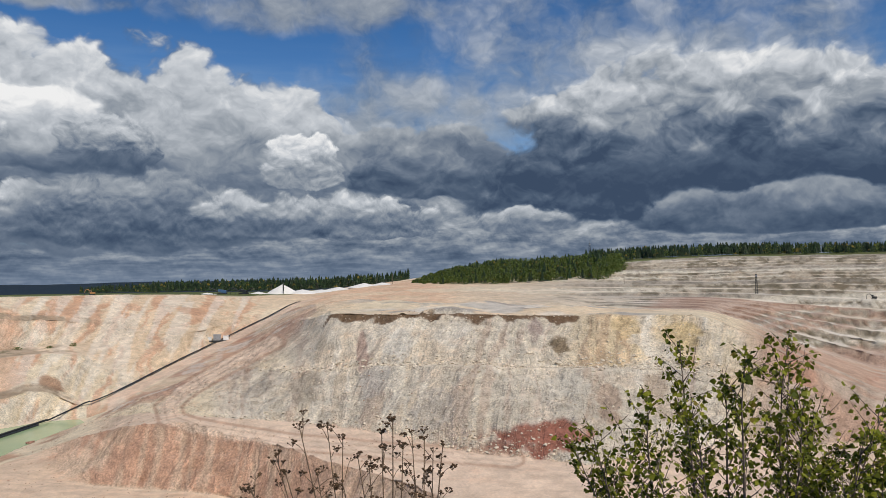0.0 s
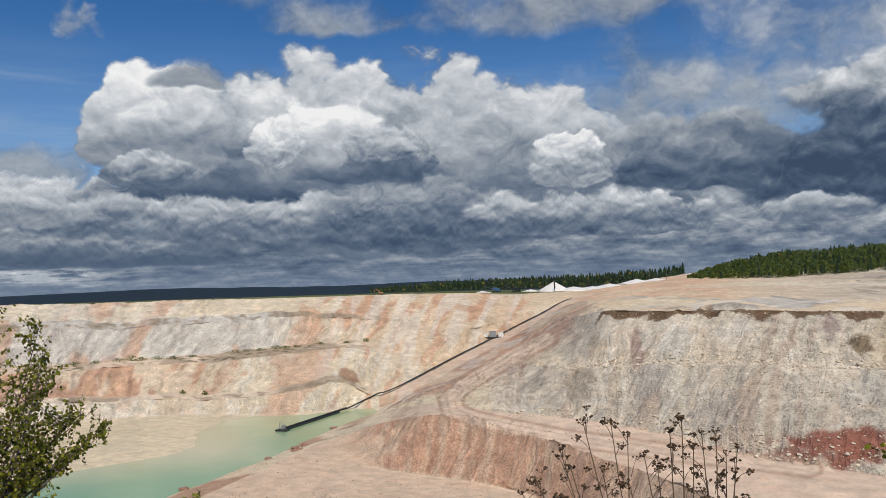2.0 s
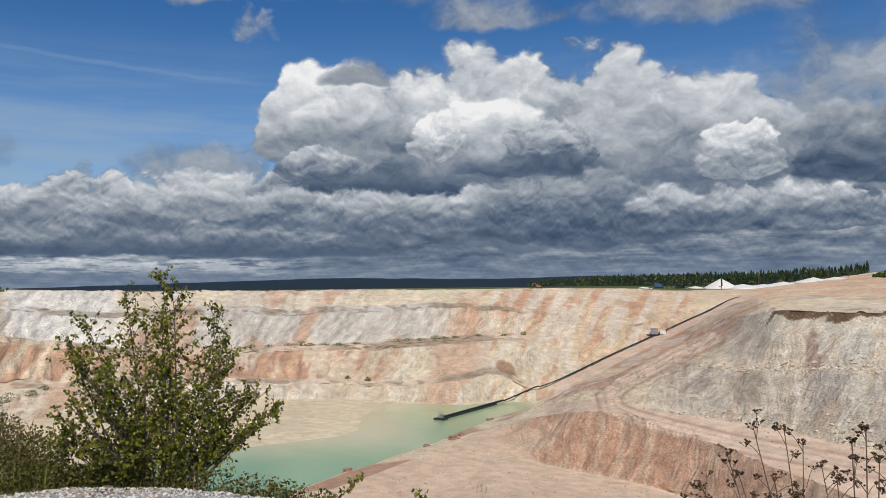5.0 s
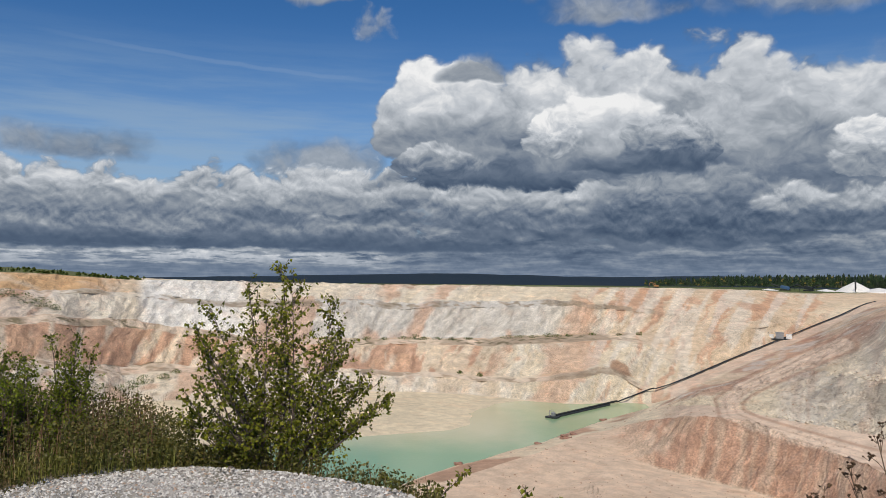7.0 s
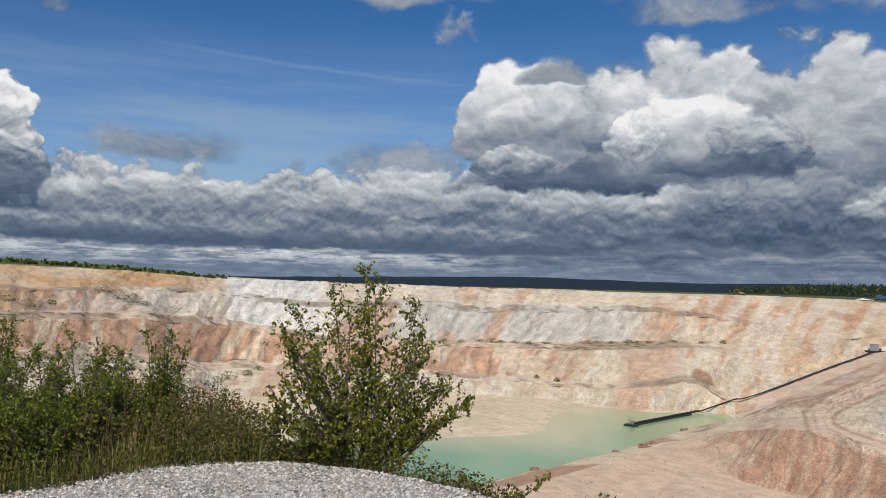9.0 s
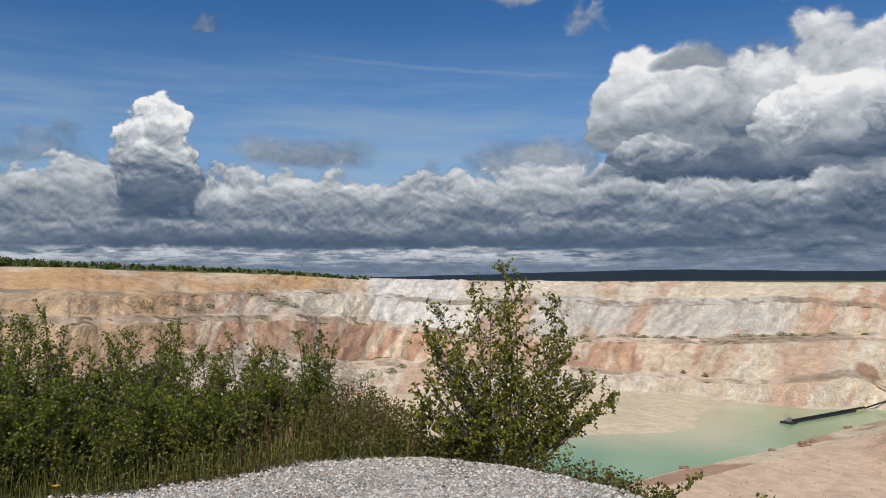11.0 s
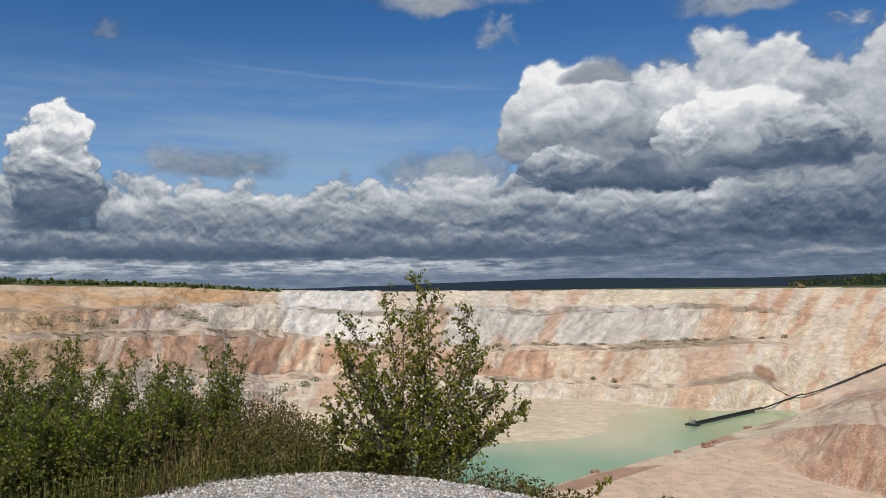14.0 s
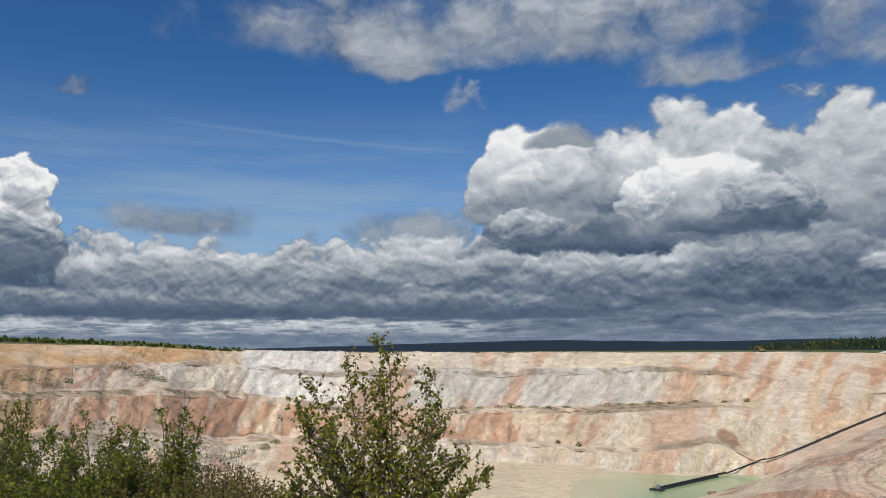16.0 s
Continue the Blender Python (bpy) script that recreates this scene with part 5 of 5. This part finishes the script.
def spot_near(az, r, up=0.0):
    a = radians(az)
    x, y = -math.sin(a) * r, math.cos(a) * r
    return Vector((x, y, near_height(x, y) + up))


def across_view(az, left, back):
    """A lean given as left and away from the viewpoint, turned into the plan."""
    a = radians(az)
    return (-math.cos(a) * left - math.sin(a) * back, -math.sin(a) * left + math.cos(a) * back)


def shoots_at(az, rows):
    return [(*across_view(az, l, b), h, w) for l, b, h, w in rows]


# the birch on the lip of the pad, with a low branch reaching out to one side
young_tree("birch_sapling", spot_near(49.6, 7.25), shoots_at(49.6, [
    (0.04, 0.0, 2.04, 0.46), (0.12, 0.05, 1.86, 0.5), (-0.05, 0.1, 1.86, 0.5), (0.30, 0.0, 1.72, 0.46), (0.20, -0.1, 1.62, 0.54), (-0.16, 0.0, 1.74, 0.5), (-0.28, 0.1, 1.42, 0.52), (0.38, 0.1, 1.45, 0.5),
    (0.46, 0.1, 1.28, 0.5), (-0.42, 0.0, 1.3, 0.5), (0.6, 0.0, 1.05, 0.46), (-0.6, 0.0, 1.2, 0.46), (0.85, 0.1, 0.95, 0.42), (-0.85, 0.05, 1.15, 0.42), (-1.3, 0.0, 1.05, 0.36), (1.3, 0.0, 0.8, 0.36), (-0.2, -0.2, 1.0, 0.5), (0.25, 0.25, 1.1, 0.5), (-1.0, -0.1, 0.8, 0.4), (0.0, -0.2, 1.3, 0.55),
    (0.7, -0.1, 1.25, 0.46), (-0.7, 0.1, 1.35, 0.46), (1.0, 0.0, 1.15, 0.42), (-1.1, 0.1, 1.3, 0.4), (1.5, 0.0, 1.1, 0.38), (-1.6, 0.0, 1.25, 0.36), (0.52, -0.2, 1.5, 0.46), (-0.5, -0.1, 1.5, 0.46), (0.1, 0.2, 1.6, 0.5), (-0.3, 0.2, 1.65, 0.46)]),
    0.033, 14, 3, "young birch with glossy green leaves on the gravel pad's edge", BIRCH_LEAF)
young_tree("birch_sapling", spot_near(41.5, 6.9), shoots_at(41.5, [(-1.3, 0.0, 0.85, 0.16), (-0.7, 0.0, 0.6, 0.2), (0.2, 0.1, 0.55, 0.25), (-0.2, 0.0, 0.5, 0.25), (0.6, 0.0, 0.5, 0.25)]),
           0.04, 5, 31, "low sparse birch shoot with an outstretched twig", BIRCH_LEAF)
# the birch below the lip, close to the camera
young_tree("birch_sapling", spot_near(-19.8, 4.7), shoots_at(-19.8, [
    (-0.03, 0.0, 2.92, 0.24), (-0.10, 0.0, 2.94, 0.24), (0.07, 0.0, 2.88, 0.24), (0.0, 0.05, 2.7, 0.3), (-0.06, 0.0, 2.75, 0.3), (0.05, 0.1, 2.6, 0.36), (-0.07, -0.05, 2.62, 0.36), (0.2, 0.0, 2.66, 0.32), (-0.22, 0.05, 2.66, 0.32), (0.27, 0.0, 2.55, 0.34), (0.37, 0.0, 2.45, 0.26), (-0.30, 0.0, 2.5, 0.32), (0.1, -0.1, 2.4, 0.4), (-0.1, 0.1, 2.4, 0.4),
    (0.17, 0.1, 2.35, 0.4), (-0.2, -0.1, 2.3, 0.4), (0.0, 0.15, 2.45, 0.4), (-0.38, 0.05, 2.35, 0.3), (0.34, 0.1, 2.2, 0.36), (-0.13, 0.0, 2.5, 0.4), (0.1, 0.0, 2.5, 0.4), (0.44, 0.0, 2.2, 0.28), (-0.05, 0.1, 2.2, 0.45), (0.24, -0.1, 2.15, 0.4)]),
    0.036, 11, 5, "young birch with heart-shaped green leaves below the lookout", BIRCH_LEAF, taper=0.35)
young_tree("birch_sapling", spot_near(-28.2, 4.9), shoots_at(-28.2, [(0.0, 0.0, 2.05, 0.46), (0.12, 0.0, 1.85, 0.45), (-0.2, 0.0, 2.1, 0.45), (0.2, 0.0, 1.75, 0.4), (-0.1, 0.0, 1.8, 0.5)]), 0.046, 8, 9, "small leafy birch shoot below the lookout", BIRCH_LEAF)
young_tree("birch_sapling", spot_near(31.3, 5.4), shoots_at(31.3, [(0.0, 0.0, 0.98, 0.2), (0.2, 0.0, 0.85, 0.2), (-0.25, 0.0, 0.9, 0.2)]), 0.036, 5, 10, "small leafy birch shoot below the lookout", BIRCH_LEAF)

# the thicket of saplings beside the pad
for n, (az, r, h) in enumerate([(62.4, 8.6, 1.16), (65.6, 8.2, 0.98), (67.6, 8.9, 1.22), (70.0, 8.0, 1.12), (72.4, 8.7, 1.36), (74.6, 7.8, 1.18), (76.6, 8.6, 1.32), (79.2, 8.2, 1.44), (81.6, 8.8, 1.5), (83.6, 8.0, 1.44), (78.0, 7.4, 0.95), (73.2, 7.4, 0.8), (69.0, 7.5, 0.7), (80.8, 7.2, 1.0), (85.5, 8.4, 1.5), (71.2, 7.3, 0.75), (75.6, 7.1, 0.8), (67.0, 7.9, 0.8), (79.0, 7.0, 0.85), (82.8, 7.0, 1.0), (64.2, 8.0, 0.62)]):
    g = random.Random(100 + n)
    rows = [(g.gauss(0, 0.22), g.gauss(0, 0.2), h * g.uniform(0.62, 1.04), 0.32) for _ in range(8)] + [(g.gauss(0, 0.6), g.gauss(0, 0.5), h * 0.62, 0.36) for _ in range(7)]
    young_tree("birch_sapling", spot_near(az, r), shoots_at(az, rows), 0.026, 13, 200 + n, "slender bright green birch sapling in the thicket" if h > 0.9 else "low bright green birch shoot in the thicket", SAPLING_LEAF, "birch", "saplings in the thicket")


# dead tansy stalks
def tansy(az0, r0, tips, seed, label):
    g = random.Random(seed)
    base = spot_near(az0, r0, -0.05)
    sv, sf, hv, hf = [], [], [], []
    def tip(az, el, r):
        a, e = radians(az), radians(el)
        return Vector((-math.sin(a) * r, math.cos(a) * r, 1.6 + r * math.tan(e))) - base
    for az, el, fork in tips:
        end = tip(az, el, r0 + g.uniform(-0.25, 0.25))
        start = Vector((g.gauss(0, 0.05), g.gauss(0, 0.05), 0))
        mid = start.lerp(end, 0.55) + Vector((g.gauss(0, 0.02), g.gauss(0, 0.02), 0.1 * (1 - fork)))
        pts = [start, start.lerp(mid, 0.5) + Vector((0, 0, 0.03)), mid, mid.lerp(end, 0.55) + Vector((g.gauss(0, 0.01), 0, 0.012)), end]
        tube(sv, sf, pts, 0.0055, 0.002, 5)
        ends = [end]
        for k in range(g.randint(5, 9)):
            t = g.uniform(0.5, 0.96)
            q = mid.lerp(end, max(0.0, (t - 0.4) / 0.6))
            e2 = q + Vector((g.gauss(0, 0.07), g.gauss(0, 0.05), g.uniform(0.05, 0.15))) * (1.25 - t * 0.6)
            tube(sv, sf, [q, q.lerp(e2, 0.5) + Vector((0, 0, 0.008)), e2], 0.0022, 0.0012, 4)
            ends.append(e2)
        for e2 in ends:
            for _ in range(g.randint(5, 10)):
                c = e2 + Vector((g.gauss(0, 0.012), g.gauss(0, 0.012), g.gauss(0, 0.006)))
                tube(sv, sf, [e2 - Vector((0, 0, 0.02)), c], 0.0011, 0.0009, 3)
                b = len(hv)
                s = g.uniform(0.005, 0.009)
                for i in range(6):
                    hv.append(c + Vector((math.cos(i * 1.047) * s, math.sin(i * 1.047) * s, g.uniform(-0.001, 0.002))))
                hv.extend([c + Vector((0, 0, s * 0.7)), c - Vector((0, 0, s * 0.8))])
                for i in range(6):
                    hf.extend([(b + i, b + (i + 1) % 6, b + 6), (b + (i + 1) % 6, b + i, b + 7)])
    top = thing("dead_tansy", Matrix.Translation(base), label, "weed", "dead weeds below the lookout")
    for nm, v, f, m in (("stalk", sv, sf, STALK), ("seed_head", hv, hf, SEEDHEAD)):
        ob = new(nm, mesh_of(nm, v, f, m))
        ob.parent = top
        if nm == "seed_head":
            tagged(ob, kind="stuff")
    return top


tansy(5.6, 3.8, [(10.2, -9.5, 0.5), (8.3, -9.4, 0.5), (7.2, -10.3, 0.4), (11.8, -11.3, 0.8), (11.2, -12.4, 0.8), (13.6, -13.2, 1.0), (6.2, -11.6, 0.3), (14.6, -14.0, 1.0), (9.0, -12.6, 0.6)], 41, "dead brown tansy with spreading stalks and seed heads")
tansy(3.0, 3.7, [(3.7, -9.2, 0.2), (4.5, -10.0, 0.2), (2.4, -10.1, 0.1), (1.5, -10.5, 0.1), (3.0, -11.0, 0.2), (5.4, -12.2, 0.3)], 43, "dead brown tansy with upright stalks and seed heads")
tansy(1.2, 3.9, [(0.2, -11.0, 0.0), (0.9, -11.4, 0.0), (0.4, -13.0, 0.1), (2.2, -13.2, 0.1)], 47, "dead brown tansy stalk with dark seed heads")


# grasses and herbs round the pad
def lip_at(az):
    return float(np.interp(az, [30, 41, 49, 55, 63, 68.5, 76, 100], [4.4, 6.2, 6.9, 7.2, 7.0, 6.6, 6.35, 7.0]))


def blades(name, label, count, where, low, high, mat, width=0.006, seed=1):
    g = random.Random(seed)
    v, f = [], []
    for _ in range(count):
        p, tall = where(g)
        h = g.uniform(low, high) * tall
        a = g.uniform(0, 6.283)
        out = Vector((math.cos(a), math.sin(a), 0))
        w = Vector((-out.y, out.x, 0)) * width * g.uniform(0.6, 1.3)
        bend = h * g.uniform(0.05, 0.5)
        b = len(v)
        m1, m2 = p + out * bend * 0.3 + Vector((0, 0, h * 0.55)), p + out * bend + Vector((0, 0, h))
        v.extend([p - w, p + w, m1 + w * 0.8, m1 - w * 0.8, m2])
        f.extend([(b, b + 1, b + 2, b + 3), (b + 3, b + 2, b + 4)])
    return tagged(new(name, mesh_of(name, v, f, mat)), label, "grass", kind="stuff")


def around(az0, az1, near, far, tall=lambda az: 1.0):
    def pick(g):
        az = g.uniform(az0, az1)
        k = g.random()
        r = lip_at(az) + near + (far - near) * k
        return spot_near(az, r, -0.02), tall(az)
    return pick


blades("dry_grass", "dry straw-coloured grass along the pad's edge", 1500, around(55, 80, 0.25, 2.2, lambda a: float(np.interp(a, [55, 59, 62, 67, 72, 86], [0.4, 0.6, 1.2, 0.8, 0.5, 0.4]))), 0.14, 0.42, DRY, 0.0032, 1)
blades("green_grass", "green grass and herbs along the pad's edge", 11000, around(37, 87, 0.12, 2.3, lambda a: float(np.interp(a, [37, 52, 58, 87], [0.7, 0.6, 0.9, 1.0]))), 0.08, 0.34, GREEN, 0.0038, 2)
blades("dry_grass", "brown dead stems among the saplings", 380, around(57, 68, 0.5, 2.0, lambda a: 1.0), 0.35, 0.7, plain("brown_stem", (0.16, 0.09, 0.05), 0.9), 0.004, 3)
blades("dry_grass", "short straw-coloured grass under the birch", 1500, around(38, 56, 0.15, 1.0), 0.08, 0.3, DRY, 0.005, 4)

g = random.Random(77)
hv, hf = [], []
for k in range(38000):
    az = g.uniform(38, 87) if k < 28000 else g.uniform(51, 63)
    reach = 2.9 if az > 56 else 0.95
    r = lip_at(az) + 0.06 + reach * g.random() ** 1.2
    p = spot_near(az, r, g.random() ** 1.4 * (0.42 if az > 55 else 0.2))
    leaf(hv, hf, p, Vector((g.gauss(0, 1), g.gauss(0, 1), g.gauss(0.3, 0.5))), g.uniform(0.014, 0.034), g)
tagged(new("ground_cover", mesh_of("ground_cover", hv, hf, HERB)), "low dull-green herbs covering the lip of the pad", "plants", kind="stuff")

# gravel chips on the pad
cv, cf = [], []
for _ in range(25000):
    az = g.uniform(35, 80)
    lip = lip_at(az)
    r = lip + 0.16 - 2.7 * g.random() ** 1.1 + g.gauss(0, 0.05)
    p = spot_near(az, r, 0.002)
    s = 0.008 + 0.015 * g.random() ** 2
    b = len(cv)
    a = g.uniform(0, 6.283)
    u, w = Vector((math.cos(a), math.sin(a), g.uniform(-0.3, 0.3))) * s, Vector((-math.sin(a), math.cos(a), g.uniform(-0.3, 0.3))) * s * g.uniform(0.5, 0.95)
    t = Vector((g.gauss(0, 0.2), g.gauss(0, 0.2), 1)) * s * g.uniform(0.4, 0.8)
    for q in (u, w, -u * 0.9, -w, t + u * 0.35, t - u * 0.3 + w * 0.3):
        cv.append(p + q)
    cf.extend([(b, b + 1, b + 4), (b + 1, b + 5, b + 4), (b + 1, b + 2, b + 5), (b + 2, b + 3, b + 5), (b + 3, b + 4, b + 5), (b + 3, b, b + 4)])
tagged(new("gravel", mesh_of("gravel", cv, cf, CHIPS)), "pale grey gravel chips covering the lookout pad", "gravel", kind="stuff")

for az, r, s, mat in ((59.2, 7.75, 0.25, plain("pink_stone", (0.40, 0.29, 0.21), 0.95, 0, 12.0, 0.25, 0.6)), (60.1, 7.7, 0.12, RUBBLE), (52.6, 7.15, 0.07, plain("dark_stone", (0.12, 0.10, 0.09), 0.95, 0, 20.0, 0.3))):
    bm = bmesh.new()
    bmesh.ops.create_icosphere(bm, subdivisions=3, radius=s * 0.5)
    for v in bm.verts:
        v.co *= 1 + 0.4 * noise.noise(v.co * (2.2 / s) + Vector((az, 0, 0)))
        v.co.z *= 0.62
    me = bpy.data.meshes.new("stone")
    bm.to_mesh(me), bm.free()
    me.materials.append(mat)
    ob = new("stone", me)
    ob.location = spot_near(az, r, s * 0.12)
    tagged(ob, "rounded stone lying among grass at the pad's edge", "stone", "stones by the pad")

# a yellow flower among the herbs
base = spot_near(79.3, 6.42, -0.01)
flower = thing("dandelion", Matrix.Translation(base), "single yellow dandelion flowering at the pad's edge", "flower")
bm = bmesh.new()
rod(bm, (0, 0, 0), (0.01, 0.0, 0.13), 0.0025, 0.002, 6)
part("stem", bm, GREEN, flower)
bm = bmesh.new()
for k in range(26):
    a, q = k * 2.4, 0.006 + 0.012 * (k / 26.0) ** 0.5
    c = Vector((0.01 + q * math.cos(a) * 0.5, q * math.sin(a) * 0.5, 0.13))
    d = Vector((math.cos(a) * q * 1.4, math.sin(a) * q * 1.4, 0.012 - 0.35 * q))
    w = Vector((-math.sin(a), math.cos(a), 0)) * 0.0025
    bm.faces.new([bm.verts.new(v) for v in (c - w, c + w, c + d + w, c + d - w)])
part("petals", bm, plain("yellow_petal", (0.75, 0.52, 0.02), 0.7), flower, "yellow ray petals")
